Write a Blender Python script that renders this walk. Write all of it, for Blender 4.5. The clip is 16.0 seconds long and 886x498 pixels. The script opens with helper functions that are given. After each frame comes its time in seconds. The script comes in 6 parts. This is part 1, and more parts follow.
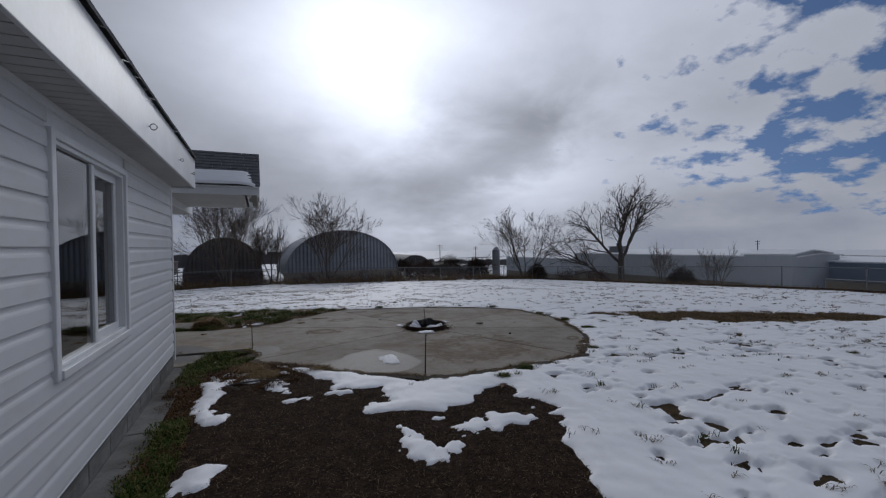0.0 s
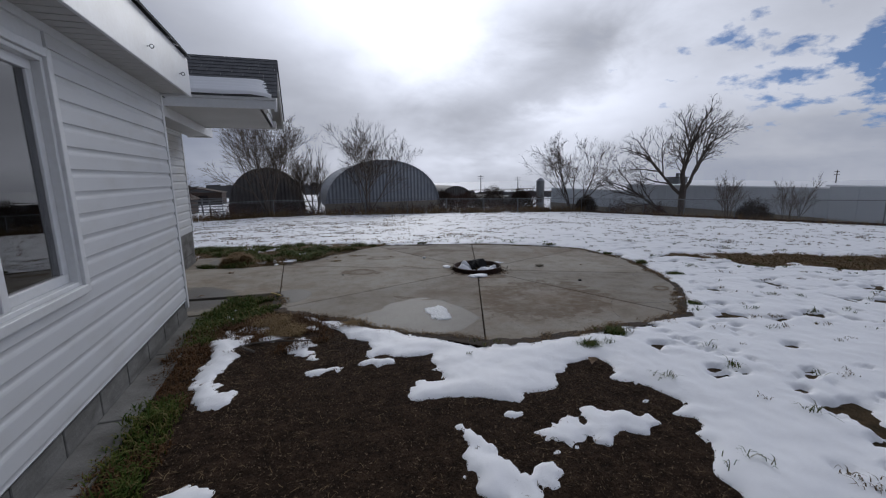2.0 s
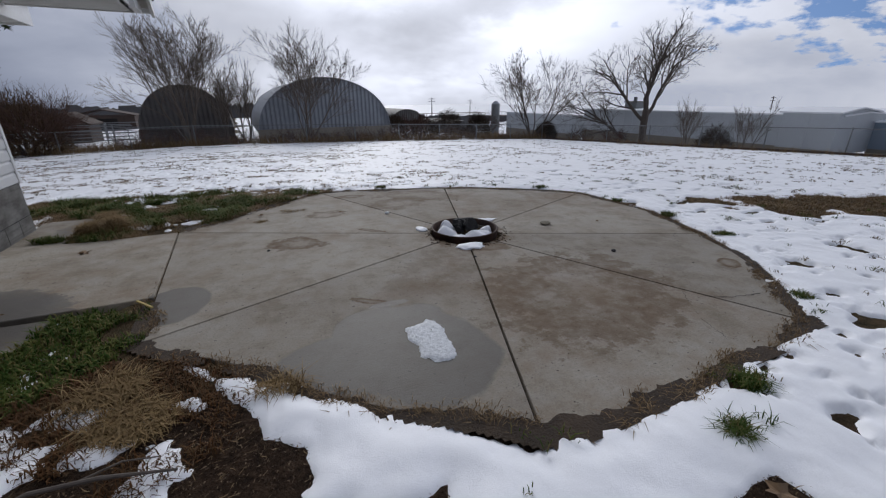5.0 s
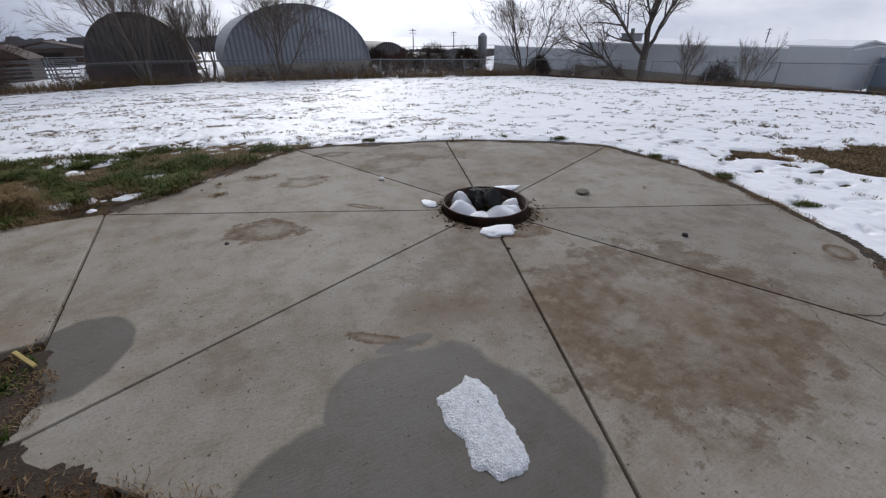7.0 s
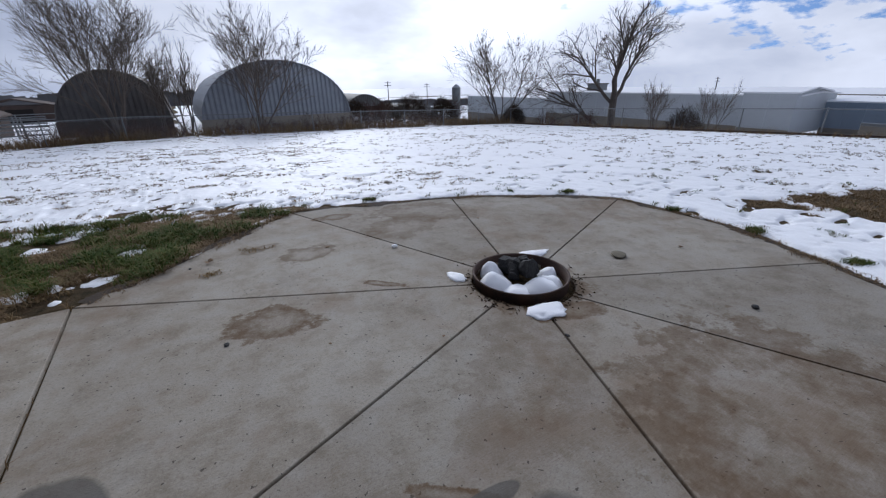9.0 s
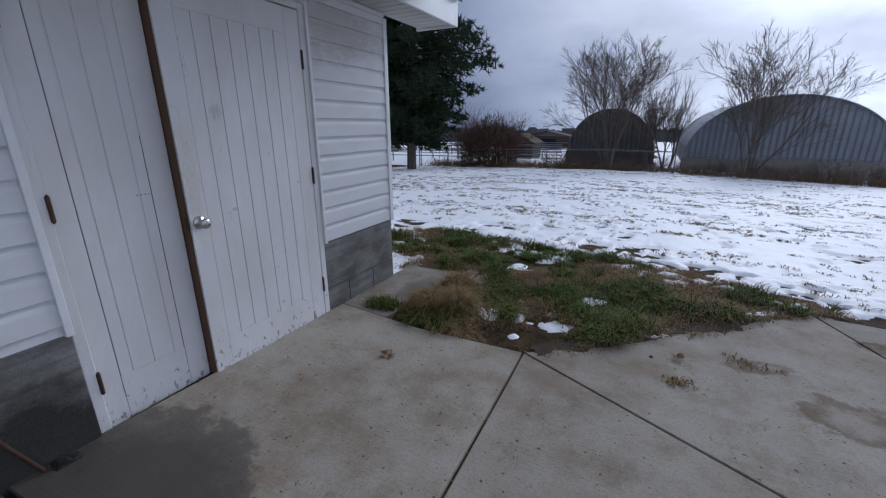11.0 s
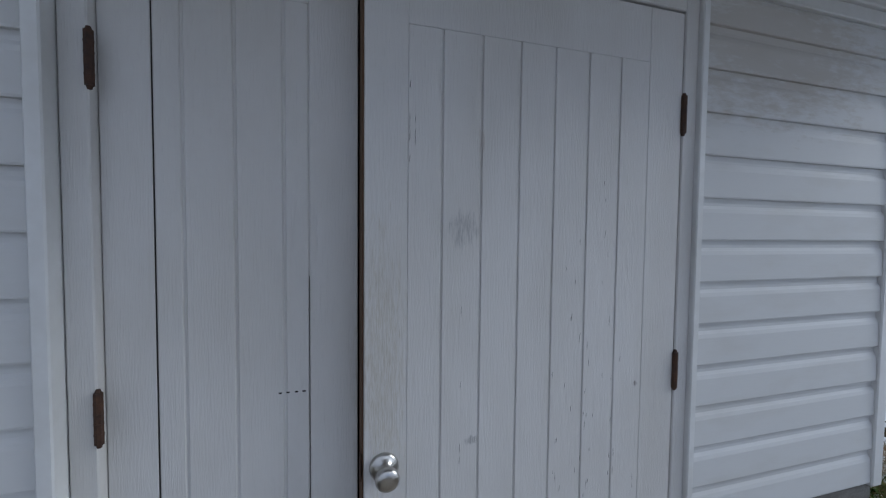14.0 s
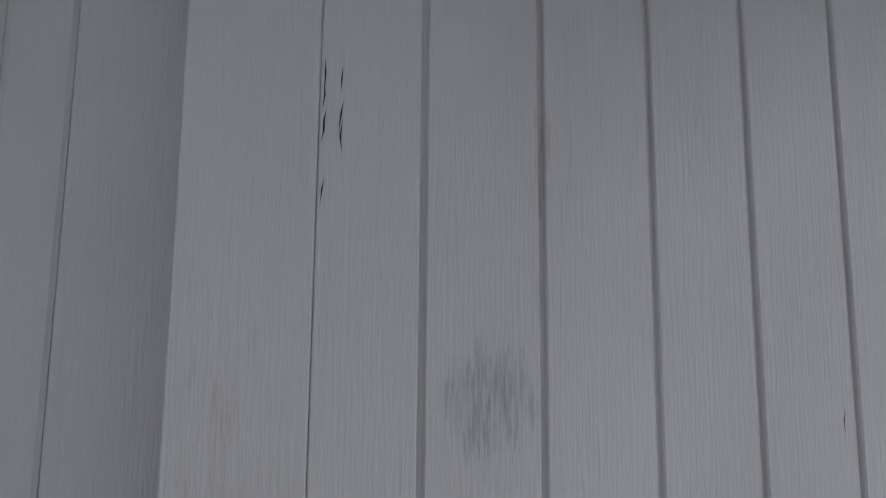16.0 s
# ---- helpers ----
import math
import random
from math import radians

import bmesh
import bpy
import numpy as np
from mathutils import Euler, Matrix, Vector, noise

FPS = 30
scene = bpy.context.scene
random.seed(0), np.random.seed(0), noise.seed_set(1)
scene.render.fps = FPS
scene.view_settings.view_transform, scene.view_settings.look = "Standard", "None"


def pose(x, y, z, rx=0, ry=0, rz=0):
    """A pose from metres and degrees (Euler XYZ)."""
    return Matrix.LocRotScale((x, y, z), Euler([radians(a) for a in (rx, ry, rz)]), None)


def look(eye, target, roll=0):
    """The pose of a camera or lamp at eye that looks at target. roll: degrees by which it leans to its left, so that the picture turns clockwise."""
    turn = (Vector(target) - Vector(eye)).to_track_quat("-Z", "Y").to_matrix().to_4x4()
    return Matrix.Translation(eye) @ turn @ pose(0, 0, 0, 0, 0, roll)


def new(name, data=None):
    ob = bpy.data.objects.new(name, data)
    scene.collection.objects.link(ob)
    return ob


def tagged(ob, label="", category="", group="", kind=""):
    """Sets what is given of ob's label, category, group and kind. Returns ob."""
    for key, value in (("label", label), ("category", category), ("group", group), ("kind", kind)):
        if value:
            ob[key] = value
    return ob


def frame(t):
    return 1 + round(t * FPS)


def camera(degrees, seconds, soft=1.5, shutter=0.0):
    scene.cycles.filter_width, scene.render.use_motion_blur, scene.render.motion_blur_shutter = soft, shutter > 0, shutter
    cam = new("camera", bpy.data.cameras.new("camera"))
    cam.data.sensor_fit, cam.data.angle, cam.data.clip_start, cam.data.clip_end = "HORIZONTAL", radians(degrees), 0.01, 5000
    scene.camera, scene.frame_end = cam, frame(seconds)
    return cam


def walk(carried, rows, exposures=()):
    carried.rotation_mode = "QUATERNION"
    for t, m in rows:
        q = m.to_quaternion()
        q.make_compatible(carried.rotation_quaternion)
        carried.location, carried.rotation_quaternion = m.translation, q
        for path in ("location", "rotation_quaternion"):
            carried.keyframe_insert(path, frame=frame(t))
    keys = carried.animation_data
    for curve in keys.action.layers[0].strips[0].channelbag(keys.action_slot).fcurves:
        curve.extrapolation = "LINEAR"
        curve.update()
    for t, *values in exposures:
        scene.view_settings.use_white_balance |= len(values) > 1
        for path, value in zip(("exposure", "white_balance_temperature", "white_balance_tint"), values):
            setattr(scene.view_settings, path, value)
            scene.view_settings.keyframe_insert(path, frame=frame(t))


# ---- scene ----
cam = camera(94.7, 16.0, soft=1.2)

PATH = [
    (0, (0.154, 0.263, 1.499), (0.981, 2.084, 1.478), -1.0),
    (0.5, (0.186, 0.476, 1.469), (0.623, 2.423, 1.327), -1.0),
    (1, (0.198, 0.789, 1.486), (0.635, 2.732, 1.297), -1.0),
    (1.5, (0.305, 1.136, 1.476), (0.869, 3.044, 1.267), -0.9),
    (2, (0.415, 1.433, 1.448), (1.046, 3.298, 1.097), -1.0),
    (2.5, (0.487, 1.812, 1.432), (1.176, 3.633, 0.975), -0.6),
    (3, (0.534, 2.17, 1.432), (1.305, 3.951, 0.95), -0.3),
    (3.5, (0.649, 2.488, 1.453), (1.474, 4.222, 0.896), -0.3),
    (4, (0.72, 2.804, 1.442), (1.536, 4.514, 0.801), -0.5),
    (6.3, (0.949, 4.137, 1.379), (1.766, 5.771, 0.565), -0.3),
    (6.5, (0.973, 4.252, 1.363), (1.798, 5.851, 0.489), -0.4),
    (7, (1.055, 4.516, 1.383), (1.88, 6.072, 0.434), -0.3),
    (7.5, (1.07, 4.683, 1.396), (2.039, 6.108, 0.381), -0.3),
    (8, (1.0, 4.816, 1.436), (2.206, 6.107, 0.498), -0.4),
    (8.2, (0.981, 4.865, 1.462), (2.219, 6.17, 0.588), -0.3),
    (10.3, (0.823, 5.952, 1.401), (0.637, 7.811, 0.689), -0.1),
    (10.5, (0.738, 6.077, 1.422), (0.387, 7.924, 0.741), 0.1),
    (11, (0.608, 6.389, 1.405), (-0.26, 8.094, 0.82), -0.2),
    (11.5, (0.501, 6.636, 1.407), (-0.846, 8.007, 0.853), -0.1),
    (12, (0.302, 6.861, 1.411), (-1.236, 8.061, 0.972), 0.0),
    (12.5, (0.123, 7.068, 1.413), (-1.578, 8.075, 1.11), -0.3),
    (13, (-0.078, 7.243, 1.451), (-1.927, 7.971, 1.227), 0.3),
    (13.5, (-0.265, 7.367, 1.438), (-2.169, 7.948, 1.245), 0.6),
    (14, (-0.509, 7.486, 1.463), (-2.421, 8.064, 1.375), 0.6),
    (14.5, (-0.741, 7.584, 1.492), (-2.665, 8.126, 1.44), 0.4),
    (15, (-0.878, 7.681, 1.51), (-2.848, 8.018, 1.589), 0.8),
    (15.5, (-1.02, 7.727, 1.535), (-2.987, 8.061, 1.675), 0.7),
    (16, (-1.093, 7.719, 1.555), (-3.063, 8.025, 1.721), 0.5),
]
walk(cam, [(t, look(eye, target, roll)) for t, eye, target, roll in PATH],
     [(0, -1.70, 6060, 10), (1, -1.50, 6160, 10), (2, -1.28, 6160, 10), (3.5, -1.17, 6160, 10), (6.5, -0.60, 6310, 10), (8, -0.48, 6160, 10),
      (10.5, -0.84, 5560, 11), (12.5, -0.74, 5710, 8), (13.5, -0.83, 5710, 5), (15, -0.82, 5960, 6), (16, -0.73, 6310, 9)])

# ---------------------------------------------------------------- light
SUN_AZ, SUN_EL = 14.0, 24.0          # compass bearing from +y towards +x, and height
sun_dir = Vector((math.sin(radians(SUN_AZ)) * math.cos(radians(SUN_EL)),
                  math.cos(radians(SUN_AZ)) * math.cos(radians(SUN_EL)), math.sin(radians(SUN_EL))))
sun = new("sun", bpy.data.lights.new("sun", "SUN"))
sun.data.energy, sun.data.angle, sun.data.color = 1.65, radians(18), (1.0, 0.96, 0.9)
sun.matrix_world = look(sun_dir * 60, (0, 0, 0))

world = bpy.data.worlds.new("winter_sky")
scene.world = world
world.use_nodes = True


class Nodes:
    """Short way to lay out shader nodes."""

    def __init__(self, tree):
        self.tree = tree
        tree.nodes.clear()

    def add(self, kind, **values):
        node = self.tree.nodes.new(kind)
        for key, value in values.items():
            if key.startswith("i_"):
                name = key[2:].replace("_", " ")
                socket = next(s for s in node.inputs if s.name == name and s.enabled)
            elif key.startswith("n_"):
                socket = node.inputs[int(key[2:])]
            else:
                setattr(node, key, value)
                continue
            if isinstance(value, bpy.types.NodeSocket):
                self.tree.links.new(value, socket)
            else:
                socket.default_value = value
        return node

    def out(self, node, name=0):
        if isinstance(name, int):
            return node.outputs[name]
        return next(s for s in node.outputs if s.name == name and s.enabled)

    def math(self, op, a, b=0.0, clamp=False):
        return self.add("ShaderNodeMath", operation=op, n_0=a, n_1=b, use_clamp=clamp).outputs[0]

    def ramp(self, fac, *stops):
        node = self.add("ShaderNodeValToRGB", n_0=fac)
        els = node.color_ramp.elements
        while len(els) < len(stops):
            els.new(0.5)
        for el, (pos, col) in zip(els, stops):
            el.position = pos
            el.color = (*col, 1) if isinstance(col, tuple) else (col, col, col, 1)
        return node.outputs[0]

    def mix(self, fac, a, b, blend="MIX"):
        node = self.add("ShaderNodeMix", data_type="RGBA", blend_type=blend)
        for sock, value in ((node.inputs[0], fac), (node.inputs[6], a), (node.inputs[7], b)):
            if isinstance(value, bpy.types.NodeSocket):
                self.tree.links.new(value, sock)
            else:
                sock.default_value = value if not isinstance(value, tuple) else (*value[:3], 1)
        return node.outputs[2]

    def noise(self, vec, scale, detail=4.0, rough=0.55, distort=0.0):
        return self.add("ShaderNodeTexNoise", i_Vector=vec, i_Scale=scale, i_Detail=detail, i_Roughness=rough,
                        i_Distortion=distort).outputs[0]

    def link(self, a, b):
        self.tree.links.new(a, b)


def build_world():
    n = Nodes(world.node_tree)
    way = n.add("ShaderNodeTexCoord").outputs["Generated"]
    high = n.add("ShaderNodeVectorMath", operation="ADD", n_0=n.add("ShaderNodeVectorMath", operation="ABSOLUTE", n_0=way).outputs[0], n_1=(0, 0, 0.28)).outputs[0]
    high = n.add("ShaderNodeVectorMath", operation="NORMALIZE", n_0=high).outputs[0]
    sky = n.add("ShaderNodeTexSky", sky_type="NISHITA", sun_disc=False, sun_elevation=radians(SUN_EL),
                sun_rotation=radians(SUN_AZ), i_Vector=high)
    blue = n.mix(1.0, sky.outputs[0], (0.098, 0.114, 0.142), "MULTIPLY")
    sep = n.add("ShaderNodeSeparateXYZ", n_0=way)
    up = n.math("MAXIMUM", sep.outputs[2], 0.0)
    # a flat cloud deck: directions divided by height
    lift = n.math("ADD", up, 0.34)
    deck = n.add("ShaderNodeCombineXYZ", n_0=n.math("DIVIDE", sep.outputs[0], lift), n_1=n.math("DIVIDE", sep.outputs[1], lift)).outputs[0]
    big = n.noise(deck, 0.85, 3.0, 0.45, 0.15)
    small = n.noise(deck, 6.5, 7.0, 0.58, 0.1)
    ruffle = n.noise(deck, 2.6, 6.0, 0.55, 0.3)
    az = n.math("ADD", n.math("ARCTAN2", sep.outputs[0], sep.outputs[1]), n.math("MULTIPLY", n.math("SUBTRACT", ruffle, 0.5), 0.45))
    el = n.math("ADD", n.math("ARCSINE", sep.outputs[2]), n.math("MULTIPLY", n.math("SUBTRACT", n.noise(deck, 1.9, 5.0, 0.55), 0.5), 0.16))

    def bank(bearing, height, wide, tall):
        """One bank of cloud, soft-edged, by its bearing, height and half sizes in degrees."""
        u = n.math("MULTIPLY", n.math("SUBTRACT", az, radians(bearing)), 1 / radians(wide))
        v = n.math("MULTIPLY", n.math("SUBTRACT", el, radians(height)), 1 / radians(tall))
        return n.math("EXPONENT", n.math("MULTIPLY", n.math("ADD", n.math("MULTIPLY", u, u), n.math("MULTIPLY", v, v)), -1.0))

    def banks(*rows):
        total = 0.0
        for share, *place in rows:
            total = n.math("ADD", n.math("MULTIPLY", bank(*place), share), total)
        return total

    heavy = banks((0.38, 2, 7.5, 15, 5.0), (0.58, 23, 8.5, 12, 5.0), (0.60, 34, 16.0, 9, 5.0), (0.16, -3, 14.5, 8, 3.5), (0.30, 64, 4.0, 16, 3.0))
    bright = banks((0.85, 27, 1.6, 12, 1.5), (0.95, 40, 9.5, 6, 5.0), (0.50, 47, 24, 15, 9), (0.55, 54, 15, 11, 8))
    side = n.math("ADD", n.math("MULTIPLY", sep.outputs[0], 0.86), n.math("MULTIPLY", sep.outputs[1], 0.10))
    cover = n.math("ADD", n.math("MULTIPLY", big, 0.40), n.math("MULTIPLY", small, 1.5))
    cover = n.math("SUBTRACT", n.math("ADD", cover, 0.255), n.math("MULTIPLY", n.math("MAXIMUM", n.math("SUBTRACT", side, 0.44), 0.0), 1.9))
    cover = n.math("ADD", cover, n.math("MULTIPLY", n.math("MAXIMUM", n.math("SUBTRACT", 0.16, up), 0.0), 2.5))
    cover = n.ramp(cover, (0.44, 0.0), (0.60, 1.0))
    dot = n.add("ShaderNodeVectorMath", operation="DOT_PRODUCT", n_0=way, n_1=tuple(sun_dir))
    near = n.math("MAXIMUM", dot.outputs["Value"], 0.0)
    glow = n.math("POWER", near, 5.0)
    core = n.math("POWER", near, 34.0)
    thick = n.ramp(n.math("ADD", n.math("MULTIPLY", big, 0.90), n.math("MULTIPLY", small, 0.10)), (0.32, 1.0), (0.68, 0.0))
    light = n.math("ADD", 0.150, n.math("MULTIPLY", thick, 0.14))
    light = n.math("MULTIPLY", light, n.math("ADD", 0.80, n.math("MULTIPLY", n.math("MAXIMUM", sep.outputs[0], -0.4), 1.30)))
    light = n.math("MULTIPLY", light, n.math("ADD", 1.22, n.math("MULTIPLY", up, 0.65)))
    light = n.math("ADD", light, n.math("MULTIPLY", glow, n.math("ADD", 0.50, n.math("MULTIPLY", thick, 0.36))))
    light = n.math("ADD", light, n.math("MULTIPLY", core, n.math("ADD", 0.70, n.math("MULTIPLY", thick, 0.95))))
    light = n.math("MULTIPLY", light, n.math("SUBTRACT", 1.29, n.math("MULTIPLY", heavy, n.math("ADD", 0.80, n.math("MULTIPLY", ruffle, 0.4)))))
    light = n.math("ADD", light, n.math("MULTIPLY", bright, n.math("MULTIPLY", ruffle, ruffle)))
    light = n.math("MULTIPLY", light, n.math("ADD", 0.90, n.math("MULTIPLY", n.noise(deck, 3.2, 7.0, 0.58, 0.2), 0.20)))
    tint = n.mix(n.math("MINIMUM", n.math("MULTIPLY", light, 1.3), 1.0), (0.73, 0.87, 1.26), (0.97, 0.99, 1.09))
    cloud = n.mix(1.0, tint, n.add("ShaderNodeCombineColor", n_0=light, n_1=light, n_2=light).outputs[0], "MULTIPLY")
    both = n.mix(cover, blue, cloud)
    back = n.add("ShaderNodeBackground", n_0=both, n_1=1.45)
    n.link(back.outputs[0], n.add("ShaderNodeOutputWorld").inputs[0])


build_world()


# ---------------------------------------------------------------- materials
def material(name, paint):
    mat = bpy.data.materials.new(name)
    mat.use_nodes = True
    n = Nodes(mat.node_tree)
    bsdf = n.add("ShaderNodeBsdfPrincipled")
    pos = n.add("ShaderNodeNewGeometry").outputs["Position"]
    paint(n, bsdf, pos)
    n.link(bsdf.outputs[0], n.add("ShaderNodeOutputMaterial").inputs[0])
    return mat


def put(n, bsdf, color=None, rough=None, bump=None, strength=0.3, distance=0.01, metal=0.0):
    if color is not None:
        if isinstance(color, bpy.types.NodeSocket):
            n.link(color, bsdf.inputs["Base Color"])
        else:
            bsdf.inputs["Base Color"].default_value = (*color, 1)
    if rough is not None:
        if isinstance(rough, bpy.types.NodeSocket):
            n.link(rough, bsdf.inputs["Roughness"])
        else:
            bsdf.inputs["Roughness"].default_value = rough
    bsdf.inputs["Metallic"].default_value = metal
    if bump is not None:
        b = n.add("ShaderNodeBump", i_Strength=strength, i_Distance=distance, i_Height=bump)
        n.link(b.outputs[0], bsdf.inputs["Normal"])


def stretched(n, pos, sx, sy, sz):
    return n.add("ShaderNodeVectorMath", operation="MULTIPLY", n_0=pos, n_1=(sx, sy, sz)).outputs[0]


def two_tone(a, b, scale=6.0, fine=60.0, rough=0.7, strength=0.3, distance=0.004, stretch=(1, 1, 1), metal=0.0, vary=0.0):
    def paint(n, bsdf, pos):
        vec = stretched(n, pos, *stretch)
        big, small = n.noise(vec, scale), n.noise(vec, fine)
        fac = n.ramp(n.math("ADD", n.math("MULTIPLY", big, 0.65), n.math("MULTIPLY", small, 0.35)), (0.32, 0.0), (0.68, 1.0))
        col = n.mix(fac, a, b)
        if vary:
            rnd = n.add("ShaderNodeObjectInfo").outputs["Random"]
            k = n.math("ADD", 1.0 - vary, n.math("MULTIPLY", rnd, 2 * vary))
            col = n.mix(1.0, col, n.add("ShaderNodeCombineColor", n_0=k, n_1=k, n_2=k).outputs[0], "MULTIPLY")
        put(n, bsdf, col, rough, small, strength, distance, metal)
    return paint


def siding_paint(n, bsdf, pos):
    dirt = n.noise(stretched(n, pos, 1, 1, 3.0), 3.0, 6)
    grain = n.noise(stretched(n, pos, 40, 6, 60), 3.0, 3)
    col = n.mix(n.ramp(dirt, (0.5, 0.0), (0.85, 0.5)), (0.64, 0.645, 0.65), (0.50, 0.48, 0.44))
    off = n.add("ShaderNodeVectorMath", operation="SUBTRACT", n_0=pos, n_1=(-1.40, 8.75, 2.02)).outputs[0]
    off = n.add("ShaderNodeVectorMath", operation="MULTIPLY", n_0=off, n_1=(8.0, 1 / 0.55, 1 / 0.24)).outputs[0]
    d = n.add("ShaderNodeVectorMath", operation="LENGTH", n_0=off).outputs["Value"]
    d = n.math("ADD", d, n.math("MULTIPLY", n.math("SUBTRACT", n.noise(stretched(n, pos, 1, 3, 12), 4.0, 6, 0.7), 0.5), 2.4))
    col = n.mix(n.ramp(d, (0.45, 0.40), (1.1, 0.0)), col, (0.36, 0.30, 0.22))
    put(n, bsdf, col, 0.72, grain, 0.08, 0.002)
    bsdf.inputs["Specular IOR Level"].default_value = 0.3


def painted_wood(n, bsdf, pos):
    grain = n.noise(stretched(n, pos, 40, 85, 4.5), 4.0, 8, 0.7, 0.3)
    patch = n.noise(stretched(n, pos, 1.2, 1.6, 0.7), 2.5, 4)
    streak = n.noise(stretched(n, pos, 30, 45, 2.2), 2.0, 5, 0.7)
    col = n.mix(n.ramp(patch, (0.40, 0.0), (0.75, 0.7)), (0.71, 0.70, 0.695), (0.58, 0.56, 0.53))
    col = n.mix(n.ramp(streak, (0.60, 0.0), (0.85, 0.35)), col, (0.50, 0.48, 0.45))
    # flaked paint low on the leaves
    sep = n.add("ShaderNodeSeparateXYZ", n_0=pos)
    low = n.math("MULTIPLY", n.math("SUBTRACT", 0.36, sep.outputs[2]), 0.60)
    flake = n.noise(stretched(n, pos, 3, 9, 7), 3.2, 6, 0.65)
    chip = n.ramp(n.math("ADD", flake, low), (0.715, 0.0), (0.73, 1.0))
    col = n.mix(chip, col, (0.30, 0.29, 0.28))
    # a rubbed grey smudge and a grubby hand-height patch
    for cy, cz, ry, rz, deep, tone in ((7.803, 1.468, 0.036, 0.048, 0.80, (0.36, 0.36, 0.37)), (7.615, 1.15, 0.06, 0.34, 0.65, (0.50, 0.46, 0.38)), (7.846, 1.66, 0.008, 0.05, 0.4, (0.40, 0.33, 0.26)),
                                       (7.83, 0.966, 0.02, 0.012, 0.8, (0.25, 0.25, 0.26)), (8.303, 1.057, 0.007, 0.010, 1.0, (0.10, 0.08, 0.07))):
        off = n.add("ShaderNodeVectorMath", operation="SUBTRACT", n_0=pos, n_1=(0.0, cy, cz)).outputs[0]
        off = n.add("ShaderNodeVectorMath", operation="MULTIPLY", n_0=off, n_1=(0.0, 1 / ry, 1 / rz)).outputs[0]
        d = n.add("ShaderNodeVectorMath", operation="LENGTH", n_0=off).outputs["Value"]
        d = n.math("ADD", d, n.math("MULTIPLY", n.math("SUBTRACT", n.noise(stretched(n, pos, 1, 60, 9), 2.0, 5, 0.7), 0.5), 2.2))
        scrape = n.ramp(n.noise(stretched(n, pos, 1, 190, 16), 2.0, 5, 0.7), (0.42, 0.15), (0.60, 1.0))
        col = n.mix(n.math("MULTIPLY", n.math("MULTIPLY", n.ramp(d, (0.5, 1.0), (1.1, 0.0)), scrape), deep), col, tone)
    put(n, bsdf, col, 0.55, n.math("SUBTRACT", grain, n.math("MULTIPLY", chip, 0.6)), 0.6, 0.004)


STAINS = [(2.98, 7.28, 0.50, 0.46, 10, 0.85), (2.85, 9.15, 0.55, 0.40, 25, 0.6), (4.80, 5.45, 0.16, 0.10, 30, 1.0), (2.9, 6.85, 0.32, 0.16, -25, 0.9),
          (1.69, 8.83, 0.27, 0.21, 20, 0.75), (1.19, 7.72, 0.31, 0.22, -12, 1.0), (2.02, 7.88, 0.20, 0.05, -43, 1.0), (2.27, 9.88, 0.26, 0.13, 5, 1.0),
          (3.3, 9.5, 0.75, 0.45, -30, 0.6), (3.1, 5.6, 0.95, 0.75, 30, 0.75), (1.52, 6.08, 0.20, 0.045, -38, 1.0), (1.35, 9.2, 0.22, 0.08, 20, 0.6),
          (2.45, 9.08, 0.10, 0.07, 0, 0.6), (2.3, 6.5, 0.8, 0.35, 40, 0.35), (-0.32, 7.24, 0.03, 0.05, 20, 0.3)]


